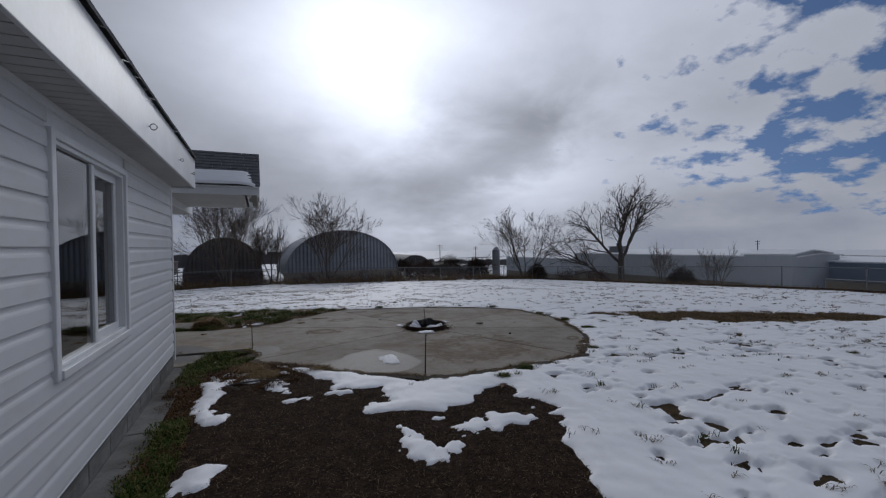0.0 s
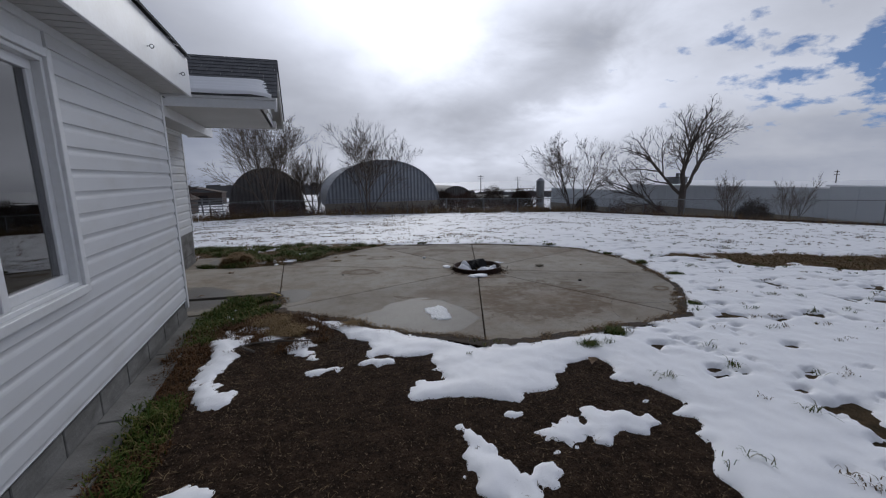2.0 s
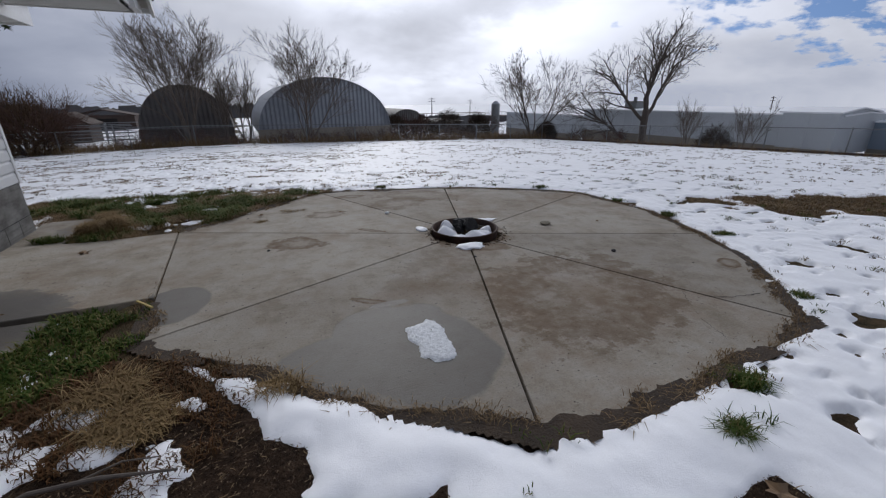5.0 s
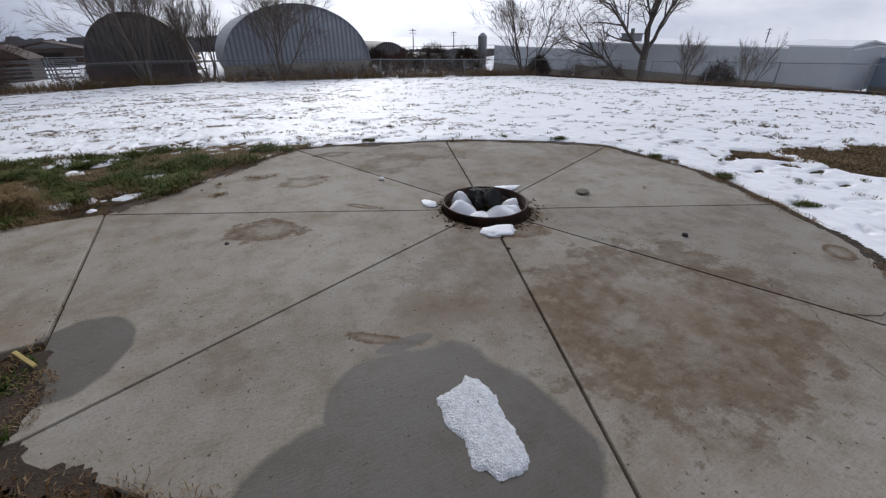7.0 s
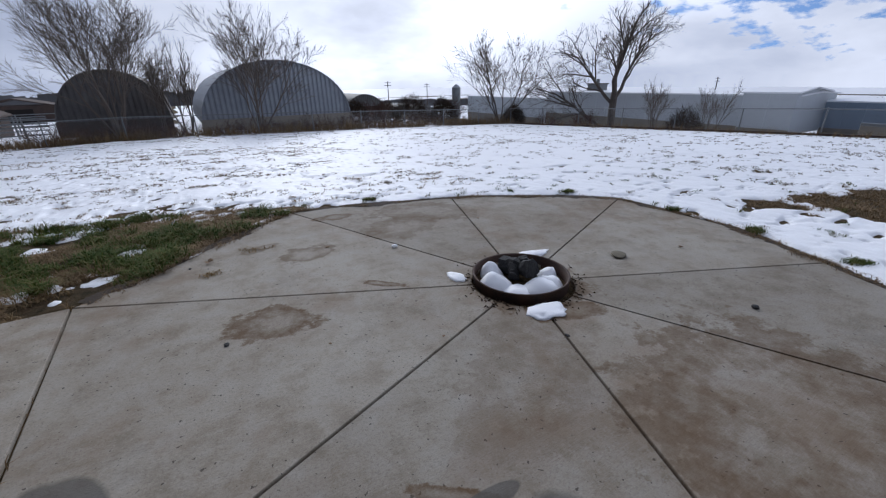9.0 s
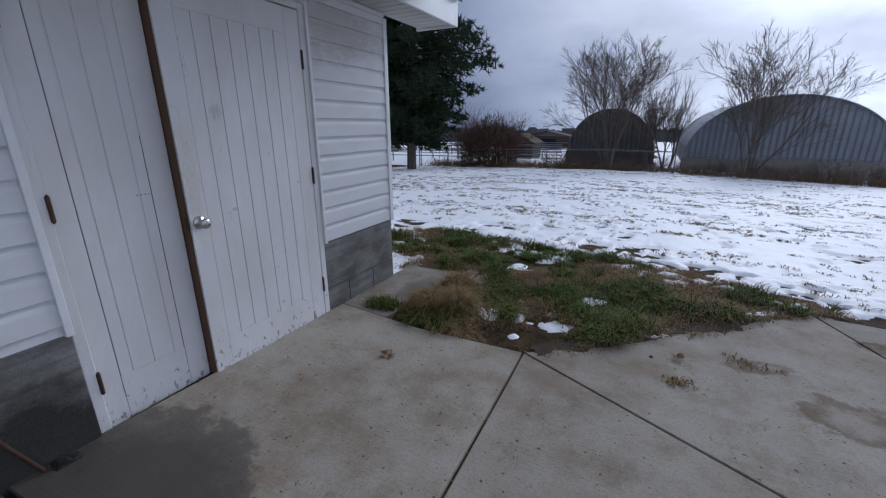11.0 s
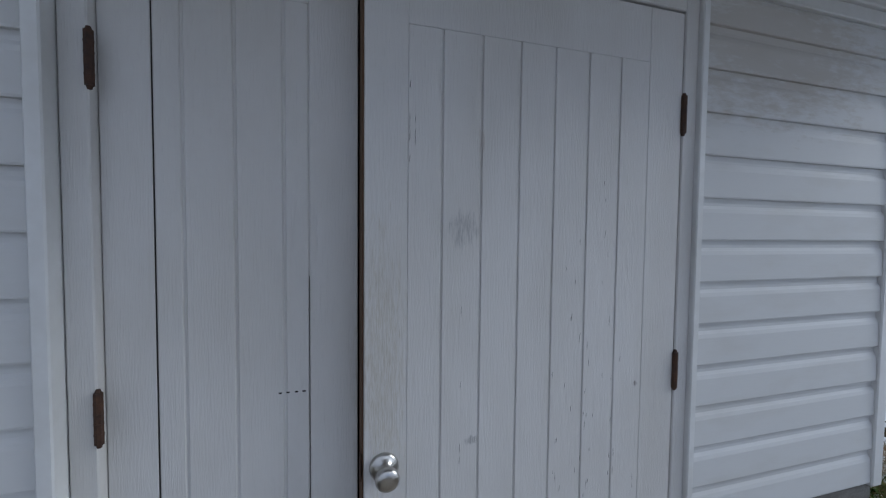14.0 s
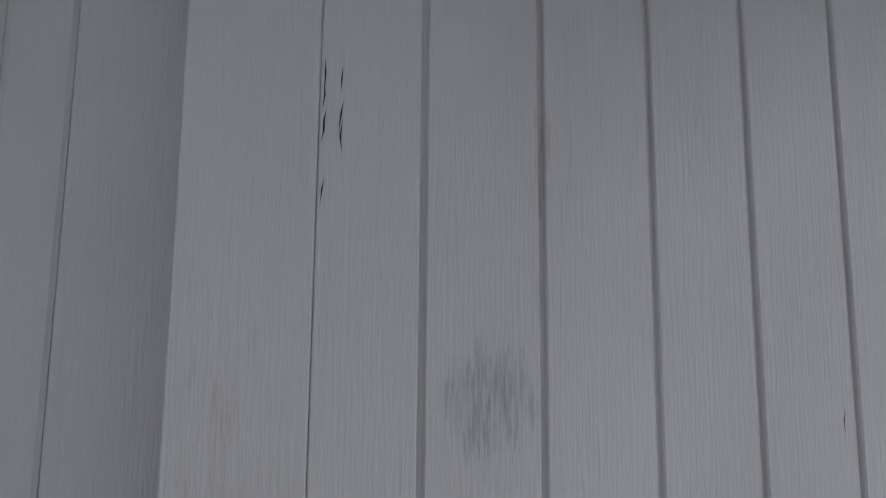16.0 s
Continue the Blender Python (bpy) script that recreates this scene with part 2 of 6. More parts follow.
def concrete_paint(n, bsdf, pos):
    big = n.noise(pos, 0.9, 5, 0.6)
    mid = n.noise(pos, 4.0, 7, 0.7)
    fine = n.noise(pos, 120.0, 4, 0.75)
    broom = n.noise(stretched(n, pos, 6, 90, 1), 1.0, 4, 0.6)
    rnd = n.add("ShaderNodeObjectInfo").outputs["Random"]
    col = n.mix(n.ramp(big, (0.36, 0.0), (0.64, 1.0)), (0.372, 0.335, 0.274), (0.262, 0.221, 0.167))
    col = n.mix(n.ramp(mid, (0.36, 0.45), (0.55, 0.0)), col, (0.40, 0.375, 0.335))
    col = n.mix(n.ramp(mid, (0.52, 0.0), (0.70, 0.6)), col, (0.160, 0.125, 0.085))
    col = n.mix(n.ramp(n.noise(pos, 1.7, 8, 0.70, 0.25), (0.56, 0.0), (0.72, 0.5)), col, (0.125, 0.101, 0.072))
    col = n.mix(n.ramp(fine, (0.55, 0.0), (0.80, 0.5)), col, (0.10, 0.09, 0.08))
    col = n.mix(n.ramp(broom, (0.35, 0.18), (0.5, 0.0)), col, (0.36, 0.34, 0.31))
    grit = n.noise(pos, 80.0, 6, 0.8)
    col = n.mix(n.ramp(grit, (0.38, 0.45), (0.48, 0.0)), col, (0.15, 0.125, 0.095))
    col = n.mix(n.ramp(grit, (0.56, 0.0), (0.68, 0.4)), col, (0.46, 0.43, 0.38))
    rust = n.math("MULTIPLY", n.noise(pos, 0.55, 4, 0.6, 0.4), n.noise(pos, 3.0, 7, 0.7))
    col = n.mix(n.ramp(rust, (0.25, 0.0), (0.38, 0.55)), col, (0.20, 0.135, 0.082))
    speck = n.noise(pos, 38.0, 2, 0.5)
    col = n.mix(n.ramp(speck, (0.70, 0.0), (0.72, 0.8)), col, (0.05, 0.04, 0.032))
    k = n.math("ADD", 0.76, n.math("MULTIPLY", rnd, 0.24))
    col = n.mix(1.0, col, n.add("ShaderNodeCombineColor", n_0=k, n_1=k, n_2=k).outputs[0], "MULTIPLY")
    blot = n.ramp(n.noise(pos, 11.0, 6, 0.7), (0.30, 0.55), (0.58, 1.0))
    # brown rings and smears left by pots and leaves
    for cx, cy, rx, ry, turn, deep in STAINS:
        off = n.add("ShaderNodeVectorMath", operation="SUBTRACT", n_0=pos, n_1=(cx, cy, 0.0)).outputs[0]
        off = n.add("ShaderNodeVectorRotate", rotation_type="Z_AXIS", i_Vector=off, i_Angle=radians(-turn)).outputs[0]
        off = n.add("ShaderNodeVectorMath", operation="MULTIPLY", n_0=off, n_1=(1 / rx, 1 / ry, 0.0)).outputs[0]
        d = n.add("ShaderNodeVectorMath", operation="LENGTH", n_0=off).outputs["Value"]
        d = n.math("ADD", d, n.math("MULTIPLY", n.math("SUBTRACT", n.noise(pos, 6.0, 7, 0.72), 0.5), 2.0))
        s = n.math("MULTIPLY", n.ramp(d, (0.20, 0.22), (0.72, 1.0), (0.85, 0.85), (1.12, 0.0)), deep)
        col = n.mix(n.math("MULTIPLY", s, blot), col, (0.105, 0.062, 0.028))
    # still-wet ground: two damp places with edges of their own
    wet = None
    for cx, cy, rx, ry, deep in ((1.575, 5.38, 0.50, 0.62, 0.80), (1.43, 5.62, 0.31, 0.34, 0.80), (1.08, 5.40, 0.36, 0.32, 0.80), (1.62, 5.99, 0.16, 0.05, 0.8), (0.20, 6.63, 0.24, 0.34, 0.80), (-1.02, 6.78, 0.64, 0.56, 0.97), (-0.95, 9.2, 0.26, 0.36, 0.6)):
        off = n.add("ShaderNodeVectorMath", operation="SUBTRACT", n_0=pos, n_1=(cx, cy, 0.0)).outputs[0]
        off = n.add("ShaderNodeVectorMath", operation="MULTIPLY", n_0=off, n_1=(1 / rx, 1 / ry, 0.0)).outputs[0]
        d = n.add("ShaderNodeVectorMath", operation="LENGTH", n_0=off).outputs["Value"]
        d = n.math("ADD", d, n.math("MULTIPLY", n.math("SUBTRACT", n.noise(pos, 2.6, 5, 0.5), 0.5), 0.55) if cx > -0.5 else n.math("MULTIPLY", n.math("SUBTRACT", n.noise(pos, 4.0, 8, 0.7), 0.5), 1.3))
        w = n.math("MULTIPLY", n.ramp(d, *((0.62, 1.0), (0.90, 0.72), (1.05, 0.0)) if cx < -0.5 else ((0.90, 1.0), (0.98, 0.0))), deep)
        wet = w if wet is None else n.math("MAXIMUM", wet, w)
    col = n.mix(n.math("MULTIPLY", wet, 0.92), col, (0.056, 0.050, 0.043))
    rough = n.math("SUBTRACT", 0.84, n.math("MULTIPLY", wet, 0.34))
    put(n, bsdf, col, rough, n.math("ADD", fine, n.math("ADD", mid, broom)), 0.35, 0.004)
    bsdf.inputs["Specular IOR Level"].default_value = 0.3


def parging_paint(n, bsdf, pos):
    cloud = n.noise(stretched(n, pos, 1, 1, 2.0), 2.6, 6, 0.65)
    lines = n.noise(stretched(n, pos, 0.6, 0.6, 26), 1.0, 4, 0.6)
    fine = n.noise(pos, 60.0, 4, 0.7)
    col = n.mix(n.ramp(cloud, (0.34, 0.0), (0.66, 1.0)), (0.235, 0.23, 0.215), (0.085, 0.08, 0.072))
    col = n.mix(n.ramp(lines, (0.50, 0.0), (0.68, 0.6)), col, (0.07, 0.065, 0.058))
    col = n.mix(n.ramp(fine, (0.62, 0.0), (0.75, 0.5)), col, (0.30, 0.29, 0.27))
    # black mould where the wall stays wet beside the doors
    off = n.add("ShaderNodeVectorMath", operation="SUBTRACT", n_0=pos, n_1=(0.0, 6.82, 0.12)).outputs[0]
    off = n.add("ShaderNodeVectorMath", operation="MULTIPLY", n_0=off, n_1=(0.0, 1 / 0.46, 1 / 0.34)).outputs[0]
    d = n.add("ShaderNodeVectorMath", operation="LENGTH", n_0=off).outputs["Value"]
    d = n.math("ADD", d, n.math("MULTIPLY", n.math("SUBTRACT", n.noise(pos, 6.0, 7, 0.7), 0.5), 1.4))
    col = n.mix(n.ramp(d, (0.55, 0.92), (1.15, 0.0)), col, (0.020, 0.018, 0.016))
    put(n, bsdf, col, 0.88, n.math("ADD", n.math("ADD", fine, cloud), lines), 0.6, 0.006)


def soil_paint(n, bsdf, pos):
    big, mid, fine = n.noise(pos, 0.7, 5), n.noise(pos, 9.0, 6, 0.7), n.noise(pos, 70.0, 5, 0.7)
    soil = n.mix(n.ramp(mid, (0.35, 0.0), (0.7, 1.0)), (0.026, 0.016, 0.010), (0.088, 0.054, 0.033))
    clod = n.noise(pos, 32.0, 6, 0.75)
    soil = n.mix(n.ramp(clod, (0.36, 0.75), (0.50, 0.0)), soil, (0.012, 0.008, 0.006))
    soil = n.mix(n.ramp(clod, (0.54, 0.0), (0.70, 0.6)), soil, (0.125, 0.080, 0.049))
    soil = n.mix(n.ramp(fine, (0.64, 0.0), (0.78, 0.5)), soil, (0.15, 0.105, 0.065))
    lawn = n.mix(n.ramp(mid, (0.35, 0.0), (0.68, 1.0)), (0.040, 0.033, 0.016), (0.15, 0.10, 0.055))
    sep = n.add("ShaderNodeSeparateXYZ", n_0=pos)
    # bare soil bed beside the house, lawn elsewhere
    edge = n.math("ADD", n.math("MAXIMUM", n.math("SUBTRACT", sep.outputs[0], 3.0), n.math("SUBTRACT", sep.outputs[1], 5.3)),
                  n.math("MULTIPLY", n.math("SUBTRACT", big, 0.5), 1.6))
    col = n.mix(n.ramp(edge, (0.0, 0.0), (0.25, 1.0)), soil, lawn)
    put(n, bsdf, col, 0.95, n.math("ADD", n.math("ADD", mid, fine), clod), 1.0, 0.03)
    bsdf.inputs["Specular IOR Level"].default_value = 0.1


def snow_paint(n, bsdf, pos):
    mid, fine = n.noise(pos, 7.0, 5, 0.6), n.noise(pos, 160.0, 3, 0.7)
    col = n.mix(n.ramp(n.noise(pos, 1.3, 5), (0.45, 0.0), (0.8, 0.35)), (0.93, 0.935, 0.95), (0.86, 0.865, 0.88))
    put(n, bsdf, col, 0.6, n.math("ADD", mid, n.math("MULTIPLY", fine, 0.3)), 0.28, 0.018)
    bsdf.inputs["Subsurface Weight"].default_value = 0.0


def blade_paint(a, b, c):
    def paint(n, bsdf, pos):
        rnd = n.add("ShaderNodeNewGeometry").outputs["Random Per Island"]
        patch = n.noise(pos, 1.7, 3)
        col = n.mix(n.ramp(n.math("ADD", n.math("MULTIPLY", rnd, 0.6), n.math("MULTIPLY", patch, 0.7)), (0.45, 0.0), (0.85, 1.0)), a, b)
        col = n.mix(n.ramp(rnd, (0.7, 0.0), (1.0, 0.8)), col, c)
        put(n, bsdf, col, 0.85)
        bsdf.inputs["Specular IOR Level"].default_value = 0.12
    return paint


M_SIDING = material("white_vinyl", siding_paint)
M_TRIM = material("white_trim", two_tone((0.76, 0.77, 0.78), (0.66, 0.66, 0.65), 3, 30, 0.45, 0.1))
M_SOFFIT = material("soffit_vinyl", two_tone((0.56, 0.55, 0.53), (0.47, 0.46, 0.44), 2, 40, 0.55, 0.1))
M_DOOR = material("old_white_paint", painted_wood)
M_RAW = material("raw_brown_wood", two_tone((0.14, 0.075, 0.04), (0.06, 0.035, 0.02), 8, 60, 0.8, 0.4, 0.004, (1, 1, 0.1)))
M_CONCRETE = material("broom_concrete", concrete_paint)
M_PARGE = material("damp_parging", parging_paint)
M_MORTAR = material("mortar", two_tone((0.19, 0.19, 0.185), (0.11, 0.11, 0.11), 4, 60, 0.95, 0.6))
M_SOIL = material("soil_and_lawn", soil_paint)
M_EDGE = material("rim_dirt", two_tone((0.060, 0.038, 0.021), (0.020, 0.013, 0.008), 9, 70, 0.95, 0.9, 0.01))
M_SNOW = material("snow", snow_paint)
M_ICE = material("grainy_ice", two_tone((0.84, 0.86, 0.88), (0.50, 0.52, 0.54), 45, 130, 0.4, 0.9, 0.012))
M_GRASS = material("green_grass", blade_paint((0.036, 0.070, 0.011), (0.105, 0.122, 0.026), (0.21, 0.155, 0.07)))
M_TUFT = material("winter_tuft", blade_paint((0.115, 0.080, 0.042), (0.24, 0.165, 0.09), (0.080, 0.080, 0.032)))
M_RUST = material("rusty_weed", blade_paint((0.12, 0.058, 0.024), (0.055, 0.032, 0.016), (0.17, 0.10, 0.045)))
M_LATH = material("yellow_lath", two_tone((0.50, 0.38, 0.12), (0.36, 0.27, 0.10), 20, 90, 0.8, 0.3, 0.002, (1, 1, 0.2)))
M_STRAW = material("dead_grass", blade_paint((0.27, 0.185, 0.10), (0.15, 0.095, 0.05), (0.33, 0.24, 0.13)))
M_STEEL = material("rusty_steel", two_tone((0.030, 0.022, 0.018), (0.09, 0.045, 0.028), 9, 60, 0.7, 0.6, metal=0.3))
M_HINGE = material("rusted_hinge", two_tone((0.10, 0.05, 0.03), (0.045, 0.03, 0.025), 30, 120, 0.7, 0.6, metal=0.4))
M_CHROME = material("satin_nickel", two_tone((0.62, 0.60, 0.57), (0.50, 0.49, 0.47), 20, 200, 0.28, 0.05, metal=1.0))
M_SHINGLE = material("asphalt_shingle", two_tone((0.075, 0.077, 0.082), (0.16, 0.16, 0.165), 7, 130, 0.95, 0.8, 0.005, vary=0.2))
M_BARK = material("bark", two_tone((0.075, 0.060, 0.050), (0.14, 0.115, 0.095), 6, 40, 0.9, 0.5))
M_TWIG = material("pale_twig", two_tone((0.20, 0.165, 0.135), (0.13, 0.105, 0.088), 3, 20, 0.9, 0.3))
M_REDTWIG = material("red_brown_twig", two_tone((0.13, 0.065, 0.045), (0.075, 0.045, 0.035), 2, 12, 0.9, 0.3))
M_MOUND = material("brown_twigs", blade_paint((0.13, 0.085, 0.05), (0.085, 0.058, 0.038), (0.17, 0.12, 0.075)))
M_SHRUB = material("dark_shrub_twigs", blade_paint((0.07, 0.048, 0.032), (0.045, 0.034, 0.026), (0.10, 0.07, 0.045)))
M_DRY = material("dry_straw", blade_paint((0.26, 0.175, 0.080), (0.155, 0.10, 0.048), (0.36, 0.26, 0.13)))
# distance haze is mixed into this grey
M_FAR = material("haze_tinted_woods", two_tone((0.135, 0.13, 0.13), (0.10, 0.098, 0.10), 0.02, 0.2, 0.95, 0.0))
M_PINE = material("pine_needle", blade_paint((0.018, 0.034, 0.018), (0.036, 0.058, 0.028), (0.06, 0.06, 0.035)))
M_TIN = material("galvanised_tin", two_tone((0.34, 0.36, 0.39), (0.25, 0.27, 0.30), 1.5, 20, 0.5, 0.2, metal=0.35))
M_DARKTIN = material("weathered_tin", two_tone((0.17, 0.162, 0.155), (0.11, 0.104, 0.10), 1.2, 14, 0.7, 0.2, metal=0.2))
M_PALEWALL = material("pale_metal_wall", two_tone((0.60, 0.63, 0.65), (0.52, 0.545, 0.56), 0.4, 6, 0.6, 0.1))
M_BLUEWALL = material("blue_grey_wall", two_tone((0.30, 0.37, 0.45), (0.26, 0.32, 0.39), 0.4, 6, 0.6, 0.1))
M_BEIGE = material("weathered_beige", two_tone((0.33, 0.29, 0.23), (0.24, 0.21, 0.17), 0.8, 9, 0.9, 0.2))
M_BARN = material("weathered_board", two_tone((0.085, 0.055, 0.042), (0.05, 0.036, 0.03), 2, 20, 0.9, 0.3))
M_GALV = material("galvanised_pipe", two_tone((0.27, 0.28, 0.28), (0.19, 0.195, 0.20), 5, 40, 0.55, 0.1, metal=0.5))
M_CHAR = material("charred_wood", two_tone((0.007, 0.007, 0.008), (0.024, 0.022, 0.021), 12, 60, 0.85, 0.9, 0.01))
M_CHIP = material("bark_chip", blade_paint((0.042, 0.028, 0.018), (0.105, 0.070, 0.045), (0.30, 0.21, 0.13)))
M_LEAF = material("dead_leaf", two_tone((0.23, 0.14, 0.07), (0.14, 0.09, 0.05), 12, 60, 0.8, 0.3))
M_STONE = material("field_stone", two_tone((0.20, 0.17, 0.11), (0.11, 0.10, 0.08), 18, 90, 0.9, 0.6))
# room walls: the unlit look is put into a near-black colour
M_ROOM_DARKENED = material("room_dimness_in_colour", two_tone((0.055, 0.05, 0.06), (0.04, 0.036, 0.042), 2, 20, 0.9, 0.1))
M_DARK = material("dark_gap", two_tone((0.015, 0.012, 0.010), (0.02, 0.016, 0.013), 6, 40, 0.95, 0.1))


def glass_paint():
    mat = bpy.data.materials.new("window_glass")
    mat.use_nodes = True
    n = Nodes(mat.node_tree)
    fres = n.add("ShaderNodeFresnel", i_IOR=2.0)
    clear = n.add("ShaderNodeBsdfTransparent", n_0=(0.55, 0.56, 0.58, 1))
    gloss = n.add("ShaderNodeBsdfGlossy", i_Color=(1, 1, 1, 1), i_Roughness=0.0)
    mixed = n.add("ShaderNodeMixShader", n_0=fres.outputs[0])
    n.link(clear.outputs[0], mixed.inputs[1])
    n.link(gloss.outputs[0], mixed.inputs[2])
    n.link(mixed.outputs[0], n.add("ShaderNodeOutputMaterial").inputs[0])
    return mat


M_GLASS = glass_paint()


# ---------------------------------------------------------------- mesh helpers
def part(name, bm, mat, parent=None, label="", smooth=False):
    me = bpy.data.meshes.new(name)
    bmesh.ops.recalc_face_normals(bm, faces=bm.faces)
    bm.to_mesh(me)
    bm.free()
    me.materials.append(mat)
    if smooth:
        me.polygons.foreach_set("use_smooth", [True] * len(me.polygons))
    ob = new(name, me)
    if parent:
        ob.parent = parent
    if label:
        ob["label"] = label
    return ob


def raw_part(name, verts, faces, mat, parent=None, smooth=False):
    me = bpy.data.meshes.new(name)
    me.from_pydata(verts, [], faces)
    me.materials.append(mat)
    if smooth:
        me.polygons.foreach_set("use_smooth", [True] * len(me.polygons))
    me.update()
    ob = new(name, me)
    if parent:
        ob.parent = parent
    return ob


def holder(name, place=(0, 0, 0)):
    ob = new(name)
    ob.location = place
    ob.empty_display_size = 0.1
    return ob


def box(bm, x0, x1, y0, y1, z0, z1, bevel=0.0):
    m = Matrix.Translation(((x0 + x1) / 2, (y0 + y1) / 2, (z0 + z1) / 2)) @ Matrix.Diagonal((x1 - x0, y1 - y0, z1 - z0, 1))
    made = bmesh.ops.create_cube(bm, size=1, matrix=m)
    if bevel:
        edges = list({e for v in made["verts"] for e in v.link_edges})
        bmesh.ops.bevel(bm, geom=edges, offset=bevel, segments=1, affect="EDGES")
    return bm


def boxed(name, x0, x1, y0, y1, z0, z1, mat, parent=None, bevel=0.0, label=""):
    return part(name, box(bmesh.new(), x0, x1, y0, y1, z0, z1, bevel), mat, parent, label)


def prism(bm, outline, place):
    """Extrudes: place(k, u, v) turns end k (0 or 1) and outline coordinates into a point."""
    ends = [[bm.verts.new(place(k, u, v)) for u, v in outline] for k in (0, 1)]
    bm.faces.new(ends[0])
    bm.faces.new(ends[1][::-1])
    for i in range(len(outline)):
        j = (i + 1) % len(outline)
        bm.faces.new((ends[0][i], ends[1][i], ends[1][j], ends[0][j]))
    return bm


def tube(bm, points, radii, sides=6):
    rings = []
    for i, p in enumerate(points):
        a, b = points[max(i - 1, 0)], points[min(i + 1, len(points) - 1)]
        d = (Vector(b) - Vector(a)).normalized()
        u = d.orthogonal().normalized()
        w = d.cross(u)
        rings.append([bm.verts.new(Vector(p) + radii[i] * (math.cos(2 * math.pi * k / sides) * u + math.sin(2 * math.pi * k / sides) * w))
                      for k in range(sides)])
    for a, b in zip(rings, rings[1:]):
        for k in range(sides):
            bm.faces.new((a[k], a[(k + 1) % sides], b[(k + 1) % sides], b[k]))
    bm.faces.new(rings[0][::-1])
    bm.faces.new(rings[-1])
    return bm


def inside(px, py, poly):
    """Signed distance to a polygon, for arrays: negative inside."""
    pts = np.array(poly, float)
    best = np.full(px.shape, 1e9)
    inn = np.zeros(px.shape, bool)
    for (ax, ay), (bx, by) in zip(pts, np.roll(pts, -1, 0)):
        ex, ey = bx - ax, by - ay
        k = np.clip(((px - ax) * ex + (py - ay) * ey) / (ex * ex + ey * ey), 0, 1)
        best = np.minimum(best, np.hypot(px - ax - k * ex, py - ay - k * ey))
        cross = ((ay > py) != (by > py)) & (px < ex * (py - ay) / (ey if ey else 1e-9) + ax)
        inn ^= cross
    return np.where(inn, -best, best)


def wave_noise(x, y, scale, seed, octaves=4):
    """Smooth value noise in about -1..1 on arrays."""
    rng = np.random.RandomState(seed)
    total, amp, norm = np.zeros(x.shape), 1.0, 0.0
    for o in range(octaves):
        table = rng.rand(256, 256) * 2 - 1
        fx, fy = x * scale + 71.3 * o, y * scale + 31.7 * o
        ix, iy = np.floor(fx).astype(int), np.floor(fy).astype(int)
        u, v = fx - ix, fy - iy
        u, v = u * u * (3 - 2 * u), v * v * (3 - 2 * v)
        g = lambda a, b: table[(ix + a) % 256, (iy + b) % 256]
        total += amp * ((g(0, 0) * (1 - u) + g(1, 0) * u) * (1 - v) + (g(0, 1) * (1 - u) + g(1, 1) * u) * v)
        norm += amp
        amp, scale = amp * 0.55, scale * 2.03
    return total / norm


# ---------------------------------------------------------------- ground
def land(x, y):
    """Height of the ground: a gentle fall away from the house."""
    x, y = np.asarray(x, float), np.asarray(y, float)
    xc, yc = np.clip(x, -14, 60), np.clip(y, -6, 70)
    z = -0.022 * (xc - 1) - 0.010 * (yc - 8)
    z = z - 0.30 * np.clip(xc - 25.2, 0, 4.5) - 0.018 * np.clip(xc - 5, 0, 30) - 0.012 * np.clip(yc - 10, 0, 40) - 0.045 * np.clip(-xc - 2, 0, 12)
    # the lawn dips towards the back fence
    z = z - 0.032 * np.clip(yc - 10, 0, 22) * (1 - 0.38 * np.clip((xc - 5) / 15, 0, 1)) - 0.10 * np.clip((xc - 8) / 10, 0, 1)
    return z - 0.03 * np.clip(np.hypot(x, y) - 62, 0, 900)


def land_at(x, y):
    return float(land(np.array(x), np.array(y)))


HUB = (2.98, 7.32)
CORNERS = [(1.82, 4.47), (4.15, 4.52), (5.50, 6.22), (5.93, 8.64), (3.95, 9.86), (1.88, 10.38), (0.03, 8.66), (0.07, 6.12)]
BULGE = [0.06, 0.10, 0.20, 0.12, 0.06, -0.05, 0.0, 0.02]
BED = [(-0.9, -13), (1.4, -13), (1.9, -7), (1.5, -4), (2.0, -2), (1.75, -0.6), (2.15, 0.7), (1.9, 1.7), (2.2, 2.6), (2.5, 3.05), (2.45, 3.13), (2.61, 3.19), (2.56, 3.41), (2.44, 3.63), (2.56, 3.77), (2.57, 3.96), (2.37, 3.94),
       (2.05, 3.81), (1.99, 3.65), (1.74, 3.62), (1.58, 3.58), (1.3, 3.7), (0.96, 3.76), (0.98, 3.97), (1.10, 4.06), (1.28, 3.98), (1.26, 4.32), (1.33, 4.44),
       (1.12, 4.44), (0.79, 4.55), (0.87, 4.69), (0.90, 4.87), (0.71, 5.0), (0.59, 5.33), (0.1, 6.15), (0.0, 6.75), (-0.5, 6.6), (-0.9, 6.4)]
